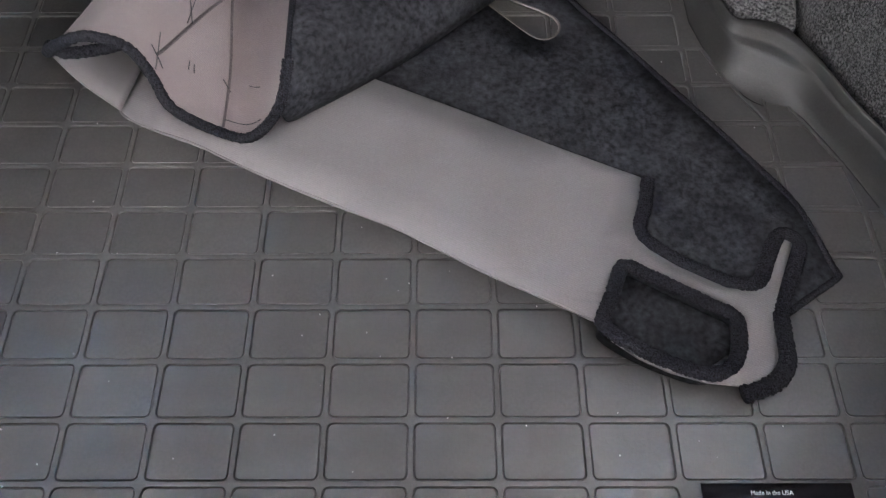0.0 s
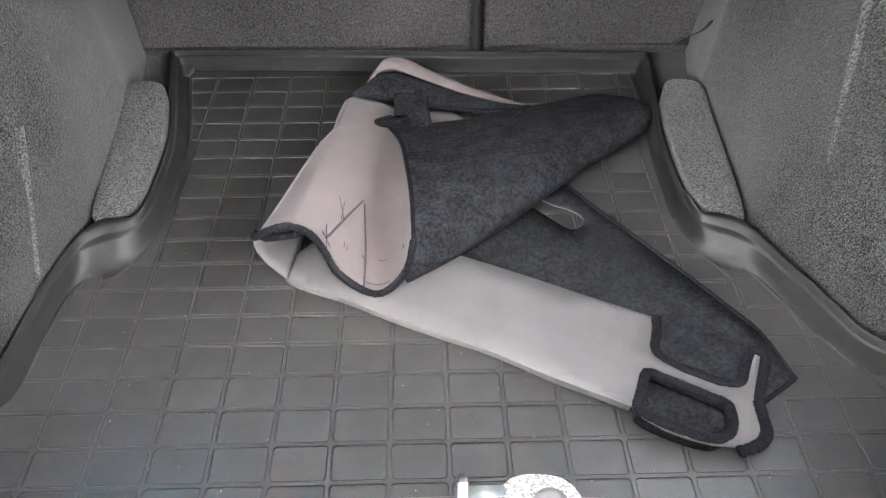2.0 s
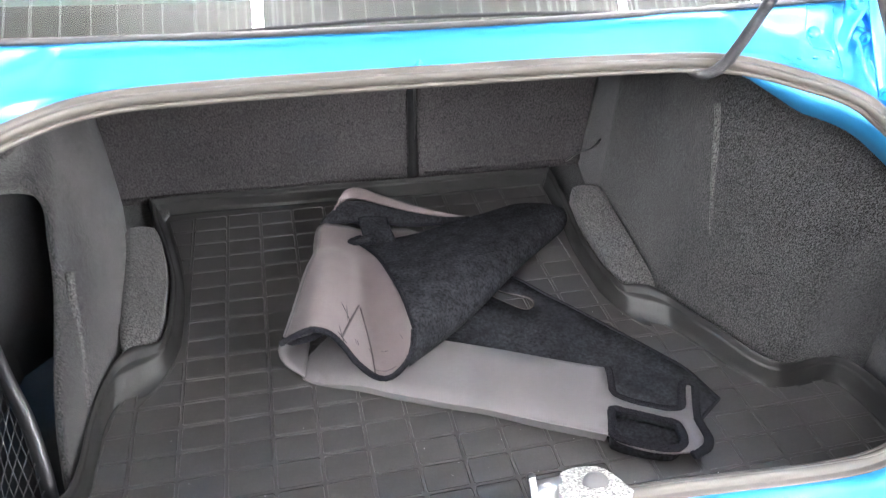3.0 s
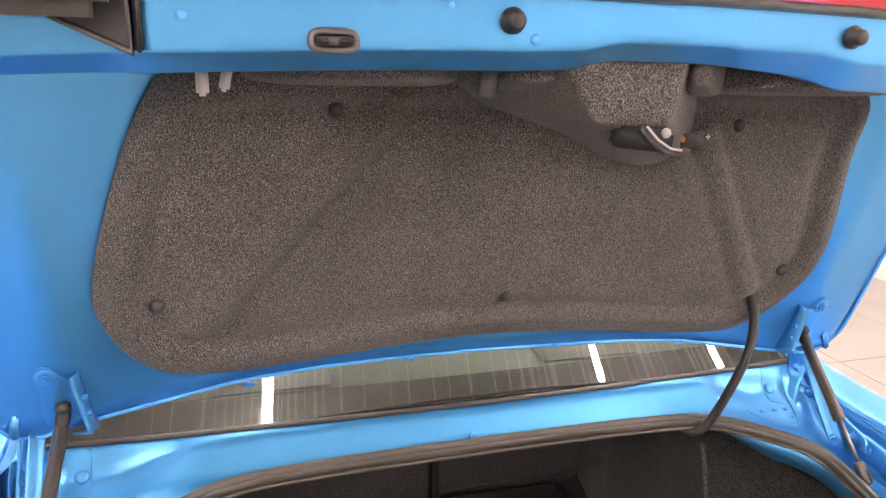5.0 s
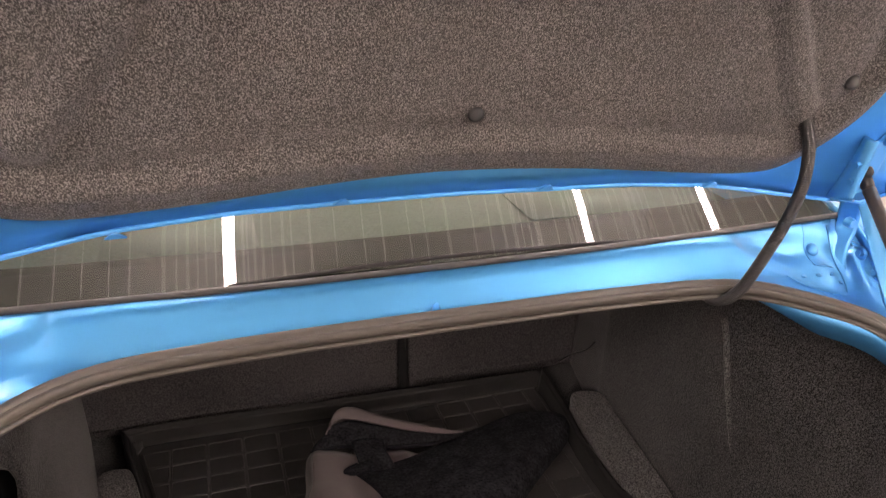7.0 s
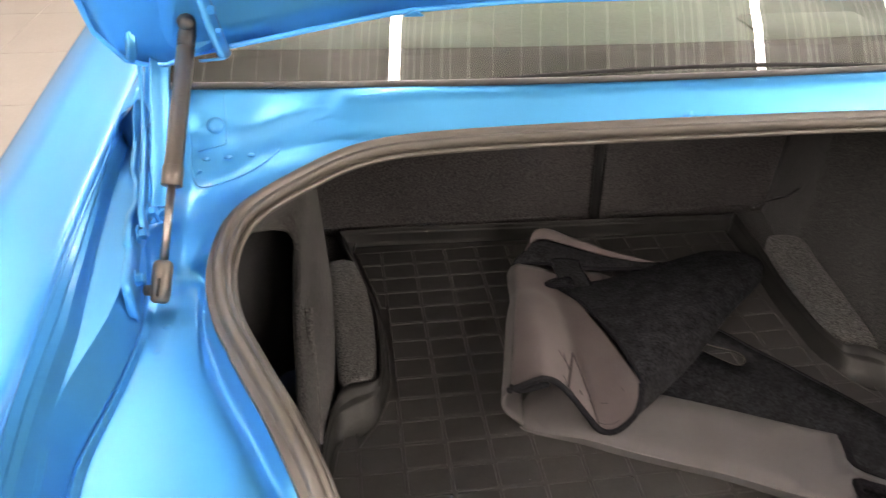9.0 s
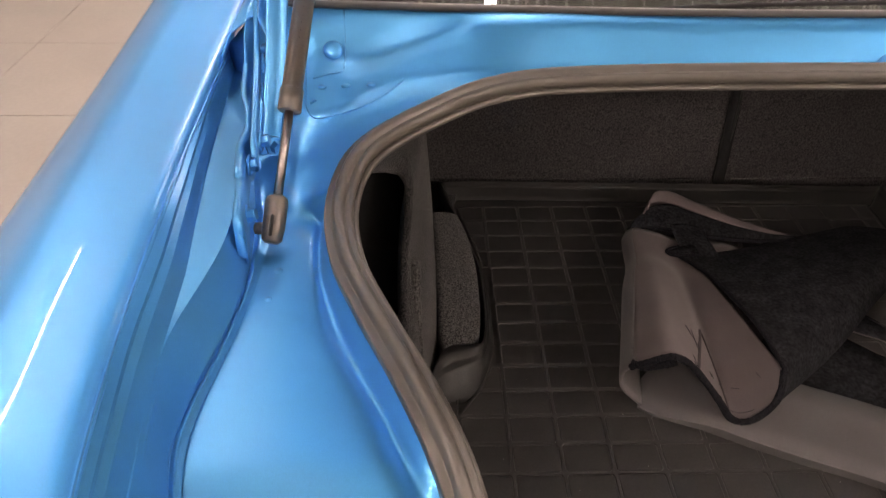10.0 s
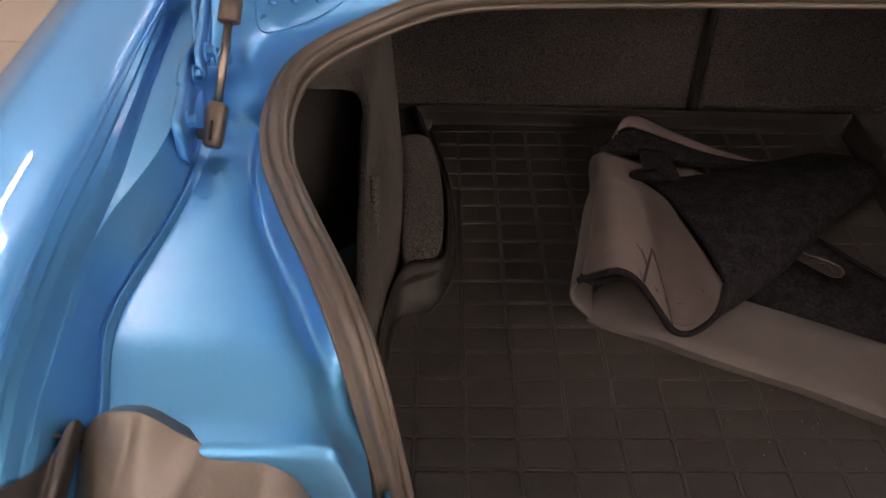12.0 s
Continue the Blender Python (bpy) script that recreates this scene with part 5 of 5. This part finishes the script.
def grey_strip():
    front = [(-.216, .655), (-.205, .645), (-.172, .627), (-.138, .608), (-.10, .586), (-.06, .566), (0, .539), (.059, .513), (.132, .470), (.18, .446), (.222, .425)]
    end = [(.234, .408), (.255, .392), (.278, .381), (.305, .373), (.335, .370), (.357, .380), (.368, .394), (.371, .411), (.375, .433), (.382, .451), (.394, .476), (.407, .503), (.401, .507), (.388, .484), (.378, .464), (.363, .457), (.341, .460), (.302, .481), (.281, .497), (.272, .508), (.270, .523), (.278, .548), (.286, .573)]
    back = [(.20, .612), (.147, .637), (.08, .668), (.024, .694), (-.05, .735), (-.15, .76), (-.205, .70)]
    hole = [(.256, .479), (.251, .474), (.240, .448), (.229, .425), (.232, .416), (.246, .405), (.270, .392), (.301, .380), (.318, .381), (.331, .390), (.339, .405), (.343, .426), (.338, .435), (.325, .442), (.298, .458), (.276, .470), (.262, .478)]
    sm = lambda pts: [(p.x, p.y) for p in glide([(x, y, 0) for x, y in pts], 3, True)]
    part("grey_strip", plate(front + end + back, [sm(hole)], strip_z, .004), CLOTH, cover, "pale grey woven cloth side")
    rows = []
    for p in glide([(x, y, 0) for x, y in front], 5):
        d = Vector((-.43, -.90, 0)) * -1
        z = strip_z(p.x, p.y)
        r = z / 2 - .001
        rows.append([(p.x + d.x * r * (1 - math.cos(a)) * .45, p.y + d.y * r * (1 - math.cos(a)) * .45, z - .0005 - r + r * math.cos(a)) for a in np.linspace(0, math.pi * .96, 9)])
    part("rolled_edge", grid(rows), CLOTH, cover, thick=0.002)
    z = lambda pts, e=.001: [(x, y, strip_z(x, y) + e) for x, y in pts]
    bound(z(hole), .0062, .0036, True, 3)
    rim = [(.377, .416), (.381, .434), (.388, .449), (.400, .473), (.413, .501), (.405, .513), (.395, .510), (.382, .487), (.373, .469), (.362, .463), (.343, .467), (.306, .487), (.286, .502), (.278, .511), (.276, .523), (.284, .547), (.290, .574)]
    bound(z(rim, -.001), .0066, .0034)
    bound(z([(.331, .363), (.345, .367), (.363, .376), (.375, .392), (.378, .411), (.381, .436)], 0), .0072, .0040)
    # seen through the window in the strip: the cloth's dark inner side
    part("inner_fold", plate([(.23, .43), (.26, .40), (.31, .388), (.345, .41), (.34, .44), (.26, .485), (.24, .48)], [], lambda x, y: .0045, .002), SUEDE, cover, "charcoal inside of the fold")
    ring = [Vector((x, y, 0)) for x, y in sm(hole)]
    bm = grid([[(p.x, p.y, mix(.003, strip_z(p.x, p.y) - .002, k)) for p in ring] for k in (0, .5, 1)], closed=True)
    part("inner_wall", bm, SUEDE, cover, "charcoal side of the window in the fold", thick=.002)


FRONT = [(-.214, .652, .012), (-.242, .664, .034), (-.250, .662, .066), (-.243, .650, .098), (-.225, .641, .116), (-.196, .640, .128), (-.168, .643, .112), (-.148, .624, .097), (-.131, .601, .081), (-.100, .610, .034), (-.073, .606, .036), (-.044, .614, .068), (-.033, .641, .0985)]
BACK = [(-.145, 1.038, .010), (-.160, 1.036, .024), (-.156, 1.036, .042), (-.147, 1.038, .050), (-.138, 1.040, .051), (-.130, 1.041, .049), (-.121, 1.041, .047), (-.112, 1.040, .045), (-.103, 1.038, .043), (-.094, 1.036, .041), (-.085, 1.033, .039), (-.076, 1.030, .037), (-.066, 1.026, .036)]


def flap():
    f, b = glide(FRONT, 4), glide(BACK, 4)
    rows = []
    for k in np.linspace(0, 1, 25):
        row = []
        for i, (p, q) in enumerate(zip(f, b)):
            s = i / (len(f) - 1)
            v = p.lerp(q, k)
            # the curl at the mouth dies away towards the back
            v.z = mix(p.z, q.z, min(1.0, k * 1.15) ** .75) + .012 * math.sin(math.pi * k) * math.sin(math.pi * s)
            v.x += .010 * math.sin(math.pi * k) * s + .008 * math.exp(-((k - .76) / .12) ** 2) * (1 - s)
            v.z -= .006 * math.exp(-((k - .78) / .06) ** 2) * math.sin(math.pi * s) ** .5
            row.append(v)
        rows.append(row)
    cut = 13
    part("grey_roll", grid([r[: cut + 1] for r in rows]), CLOTH, cover, "pale grey rolled-up end of the strip", thick=0.004)
    sheet = part("rose_flap", grid([r[cut:] for r in rows]), CLOTH_ROSE, cover, "rose-grey cloth flap with pen marks", thick=0.004)
    bound([Vector(p) + Vector((0, -.002, 0)) for p in FRONT[3:]] , .0050, .0045, up=(0, 1, 0))

    bound([(-.242, .650, .104), (-.226, .646, .100), (-.204, .648, .100), (-.180, .652, .103)], .0050, .0058, up=(0, 1, 0))

    def on(s, k):
        i, j = s * (len(f) - 1), k * 24
        a, c = min(int(i), len(f) - 2), min(int(j), 23)
        return rows[c][a].lerp(rows[c][a + 1], i - a).lerp(rows[c + 1][a].lerp(rows[c + 1][a + 1], i - a), j - c)

    def mark(name, pts, mat, w):
        line = []
        if len(pts) > 2:
            pts = [(p.x, p.y) for p in glide([(u, v, 0) for u, v in pts], 5)]
        for p, q in zip(pts[:-1], pts[1:]):
            for h in np.linspace(0, 1, 8 if len(pts) < 4 else 3)[:-1 if len(pts) > 3 else None]:
                v = on(mix(p[0], q[0], h), mix(p[1], q[1], h))
                line.append(v + Vector((0, -.0012, .0016)))
        part(name, sweep(line, oval(w, .0004, 6)), mat, sheet)

    mark("stitched_dart", [(.745, .01), (.735, .15), (.70, .36)], CHALK, .0013)
    mark("stitched_dart", [(.57, .05), (.602, .14), (.648, .25), (.70, .365)], CHALK, .0022)
    for pts in (((.545, .055), (.60, .04)), ((.55, .10), (.585, .02)), ((.56, .27), (.63, .20)), ((.60, .28), (.61, .19)), ((.66, .125), (.665, .105)), ((.672, .125), (.677, .105)), ((.725, .125), (.745, .10)), ((.79, .13), (.83, .125)), ((.90, .15), (.905, .12)), ((.745, .03), (.85, .03))):
        mark("pen_mark", pts, INK, .0005)


def cone():
    """The charcoal side of the flap, folded over to the right and rolled under along its lower edge."""
    left = [(-.040, .640, .014), (-.044, .618, .040), (-.043, .616, .068), (-.033, .640, .1005), (-.036, .72, .099), (-.043, .80, .085), (-.052, .88, .066), (-.064, .93, .052), (-.078, .965, .044)]
    mid1 = [(.075, .725, .012), (.098, .728, .040), (.100, .748, .070), (.090, .775, .086), (.080, .82, .086), (.070, .88, .074), (.060, .935, .055), (.050, .98, .038), (.035, 1.002, .026)]
    mid2 = [(.215, .862, .008), (.238, .862, .030), (.240, .880, .052), (.234, .903, .062), (.225, .925, .062), (.212, .965, .055), (.195, 1.0, .044), (.18, 1.03, .034), (.16, 1.045, .022)]
    mid3 = [(.325, .960, .006), (.346, .955, .020), (.350, .970, .036), (.346, .990, .044), (.338, 1.015, .045), (.325, 1.04, .041), (.305, 1.06, .034), (.285, 1.075, .026), (.265, 1.08, .012)]
    tip = [(.365, 1.005, .004), (.380, 1.004, .012), (.386, 1.012, .021), (.386, 1.022, .026), (.383, 1.038, .027), (.376, 1.055, .024), (.366, 1.068, .019), (.35, 1.075, .012), (.335, 1.08, .005)]
    part("charcoal_flap", skin([left, mid1, mid2, mid3, tip], 8, 4), SUEDE, cover, "charcoal suede side folded over", thick=0.004)
    part("fold_edge", sweep(glide(left[3:], 5), oval(.0032, .0032, 10), up=None), BINDING, cover, "black bound edge of the fold")
    lobe = [(-.098, .970), (-.090, .963), (-.070, .958), (-.045, .955), (-.045, .985), (-.072, .983), (-.088, .978)]
    part("lobe", plate([(p.x, p.y) for p in glide([(x, y, 0) for x, y in lobe], 4, True)], [], lambda x, y: .049 + .05 * max(0.0, x + .08), .006), SUEDE, cover, "small charcoal lobe")
    bound([(x, y, .0485 + .05 * max(0.0, x + .08)) for x, y in (lobe[3], lobe[2], lobe[1], lobe[0], lobe[6], lobe[5])], .0032, .003)


def back_bands():
    band = [[(-.118, 1.068, .050), (-.098, 1.095, .062), (-.070, 1.105, .064), (-.02, 1.090, .054), (.04, 1.068, .042), (.10, 1.050, .034), (.155, 1.036, .028)],
            [(-.112, 1.075, .060), (-.092, 1.108, .074), (-.060, 1.118, .074), (-.01, 1.102, .062), (.05, 1.080, .048), (.11, 1.058, .038), (.16, 1.042, .030)],
            [(-.105, 1.088, .058), (-.085, 1.122, .070), (-.050, 1.132, .066), (0, 1.115, .050), (.06, 1.092, .036), (.12, 1.066, .026), (.17, 1.048, .018)],
            [(-.10, 1.095, .010), (-.08, 1.130, .010), (-.045, 1.140, .010), (.005, 1.125, .008), (.065, 1.10, .008), (.125, 1.074, .008), (.175, 1.055, .006)]]
    part("back_band", skin(band, 4, 5), CLOTH_ROSE, cover, "rose-grey turned edge of the cloth", thick=0.003)
    dark = [[(-.150, 1.040, .046), (-.10, 1.046, .046), (-.05, 1.040, .042), (0, 1.030, .036), (.06, 1.024, .030), (.13, 1.026, .026), (.16, 1.034, .024)],
            [(-.140, 1.055, .050), (-.10, 1.062, .054), (-.05, 1.060, .050), (0, 1.050, .042), (.06, 1.040, .034), (.13, 1.034, .029), (.165, 1.038, .026)],
            [(-.122, 1.070, .052), (-.098, 1.092, .060), (-.06, 1.098, .060), (-.01, 1.082, .050), (.05, 1.060, .039), (.12, 1.042, .031), (.17, 1.042, .026)]]
    part("dark_band", skin(dark, 4, 5), SUEDE, cover, "charcoal band with a bound opening", thick=0.003)
    bound(dark[0][:3] + [(-.062, 1.038, .044)], .0048, .0035)
    bound([(-.005, 1.030, .037), (.06, 1.024, .032), (.13, 1.026, .028), (.17, 1.036, .026)], .0045, .0035)
    tab = [[(-.070, 1.050, .048), (-.04, 1.052, .047), (-.008, 1.045, .043)], [(-.068, 1.02, .044), (-.04, 1.02, .044), (-.010, 1.015, .041)], [(-.068, .995, .044), (-.04, .99, .043), (-.006, .99, .040)], [(-.066, .95, .034), (-.04, .94, .034), (0, .94, .034)]]
    part("tab", skin(tab, 4, 4), SUEDE, cover, thick=0.003)
    part("under_cloth", plate([(-.11, 1.035), (-.05, 1.05), (.03, 1.035), (.06, 1.01), (.03, .96), (-.05, .95), (-.10, .98)], [], lambda x, y: .020, .003), CLOTH_ROSE, cover)


lower_layer()
grey_strip()
flap()
cone()
back_bands()


# ---- the many small pieces: floor tiles and tray pads ----
def floor_tiles():
    bm = block((.796, .796, .012), pose(0, 0, 0), .001)
    me = bpy.data.meshes.new("tile")
    bm.to_mesh(me)
    bm.free()
    me.materials.append(TILE)
    for i in range(-8, 8):
        for j in range(-3, 12):
            ob = new("tile", me)
            ob.location = (i * .8 + .3, j * .8, GROUND - .006)
            ob.parent = room_floor


floor_tiles()

COL, ROW, GAP, GROOVE = .069, .049, .0062, .0007
made = {}


def rounded(w, h, r, n=3):
    """A rounded rectangle about the origin, and for each of its points the direction of its corner."""
    return [(cx * (w / 2 - r) + r * math.cos(radians(a0 + 90 * k / n)), cy * (h / 2 - r) + r * math.sin(radians(a0 + 90 * k / n)))
            for cx, cy, a0 in ((1, 1, 0), (-1, 1, 90), (-1, -1, 180), (1, -1, 270)) for k in range(n + 1)]


def pad(x0, x1, y0, y1):
    key = (round(x1 - x0, 3), round(y1 - y0, 3))
    if key not in made:
        w, h = key
        r = min(.0042, w / 2.2, h / 2.2)
        rows = [[(x, y, z) for x, y in rounded(w - 2 * inset, h - 2 * inset, r - inset)] for inset, z in ((0, .0010), (.0002, .0030), (.0007, .0034))]
        bm = grid(rows, closed=True)
        bm.verts.ensure_lookup_table()
        bm.faces.new(bm.verts[-16:])
        bmesh.ops.recalc_face_normals(bm, faces=bm.faces[:])
        me = bpy.data.meshes.new("pad")
        bm.to_mesh(me)
        bm.free()
        me.materials.append(RUBBER_PAD)
        for p in me.polygons:
            p.use_smooth = False
        made[key] = me
    ob = new("pad", made[key])
    ob.parent = cargo
    ob.location = Vector(((x0 + x1) / 2, (y0 + y1) / 2, -.0024)) - cargo.location


def web(bm, x0, x1, y0, y1):
    """The tray's low web round one pad, with a groove left free about the pad."""
    w, h = x1 - x0 + 2 * GROOVE, y1 - y0 + 2 * GROOVE
    cx, cy, half = (x0 + x1) / 2, (y0 + y1) / 2, GAP / 2
    ring = rounded(w, h, min(.0050, w / 2.2, h / 2.2))
    W, H = (x1 - x0) / 2 + half, (y1 - y0) / 2 + half
    outer = []
    for k, (x, y) in enumerate(ring):
        c = k % 4
        sx, sy = math.copysign(W, x), math.copysign(H, y)
        side = (sx, y) if (c == 0) == (x * y > 0) and c in (0, 3) else (x, sy)
        outer.append((sx, sy) if c in (1, 2) else side)
    low = [bm.verts.new((cx + x, cy + y, -.0014)) for x, y in ring]
    top = [bm.verts.new((cx + x, cy + y, .0010)) for x, y in ring]
    soft = [bm.verts.new((cx + x + (.0006 if ox > x + 1e-6 else -.0006 if ox < x - 1e-6 else 0), cy + y + (.0006 if oy > y + 1e-6 else -.0006 if oy < y - 1e-6 else 0), .0018)) for (x, y), (ox, oy) in zip(ring, outer)]
    out = [bm.verts.new((cx + x, cy + y, .0019)) for x, y in outer]
    n = len(ring)
    for a, c in ((low, top), (top, soft), (soft, out)):
        for i in range(n):
            bm.faces.new((a[i - 1], a[i], c[i], c[i - 1]))


def shrink(quad, d):
    """A convex four-sided outline moved inwards by d."""
    out = []
    for i in range(4):
        a, p, c = (Vector(quad[(i + k) % 4]) for k in (-1, 0, 1))
        u, v = (p - a).normalized(), (c - p).normalized()
        nu, nv = Vector((-u.y, u.x)), Vector((-v.y, v.x))
        m = nu + nv
        out.append(p + m * (d / max(.35, 1 + nu.dot(nv))))
    return out


def cut_pad(quad):
    """A pad cut off along the tray's rim, with its web."""
    rows = [[(p.x, p.y, z) for p in shrink(quad, d)] for d, z in ((0, .0010), (.0002, .0030), (.0007, .0034))]
    bm = grid(rows, closed=True)
    bm.verts.ensure_lookup_table()
    bm.faces.new(bm.verts[-4:])
    bmesh.ops.translate(bm, verts=bm.verts[:], vec=(0, 0, -.0024))
    part("pad", bm, RUBBER_PAD, cargo, smooth=False)
    ring = [[webs.verts.new((p.x, p.y, z)) for p in shrink(quad, -d)] for d, z in ((GROOVE, -.0014), (GROOVE, .0012), (GAP / 2, .0019))]
    for a, c in zip(ring[:-1], ring[1:]):
        for k in range(4):
            webs.faces.new((a[k - 1], a[k], c[k], c[k - 1]))


webs = bmesh.new()
left_edge, right_edge = [(y, x) for x, y in LEFT_IN], [(y, x) for x, y in RIGHT_IN if y != .475] + [(.47, .66)]
for r in range(-3, 16):
    y0, y1 = .40 + r * ROW + GAP / 2, .40 + (r + 1) * ROW - GAP / 2
    y1 = round(min(y1, 1.188), 4)
    if y1 - y0 < .012:
        continue
    lo0, lo1, hi0, hi1 = along(left_edge, y0) + .006, along(left_edge, y1) + .006, along(right_edge, y0) - .006, along(right_edge, y1) - .006
    for c in range(-11, 10):
        x0, x1 = .075 + c * COL + GAP / 2, .075 + (c + 1) * COL - GAP / 2
        if r == -3 and .28 < (x0 + x1) / 2 < .42:
            continue
        a, d, e, f = max(x0, lo0), min(x1, hi0), min(x1, hi1), max(x0, lo1)
        if a == x0 == f and d == x1 == e:
            pad(round(x0, 4), round(x1, 4), y0, y1)
            web(webs, x0, x1, y0, y1)
        elif max(d - a, e - f) > .014:
            if d - a < .006:
                a, d = (x0, x0 + .006) if d < x1 or a == x0 else (x1 - .006, x1)
            if e - f < .006:
                f, e = (x0, x0 + .006) if e < x1 or f == x0 else (x1 - .006, x1)
            cut_pad([(a, y0), (d, y0), (e, y1), (f, y1)])
tagged(part("web", webs, RUBBER_PAD, cargo, "narrow bars between the pads", smooth=False), kind="stuff")


def lint():
    """A few pale specks of lint and grit that lie on the mat."""
    bm = bmesh.new()
    for _ in range(90):
        x, q, r = random.uniform(-.45, .42), random.uniform(.28, .75), random.uniform(.0003, .0008)
        v = [bm.verts.new((x + r * math.cos(a), q + r * 1.5 * math.sin(a), .0016 + h * r)) for a, h in ((0, 1), (2.1, .6), (4.2, 1.2))] + [bm.verts.new((x, q, .0012))]
        for f in ((0, 1, 2), (0, 1, 3), (1, 2, 3), (0, 2, 3)):
            bm.faces.new([v[k] for k in f])
    tagged(part("lint", bm, PRINT, smooth=False), "tiny pale lint specks lying on the rubber mat", "lint", kind="stuff")


lint()
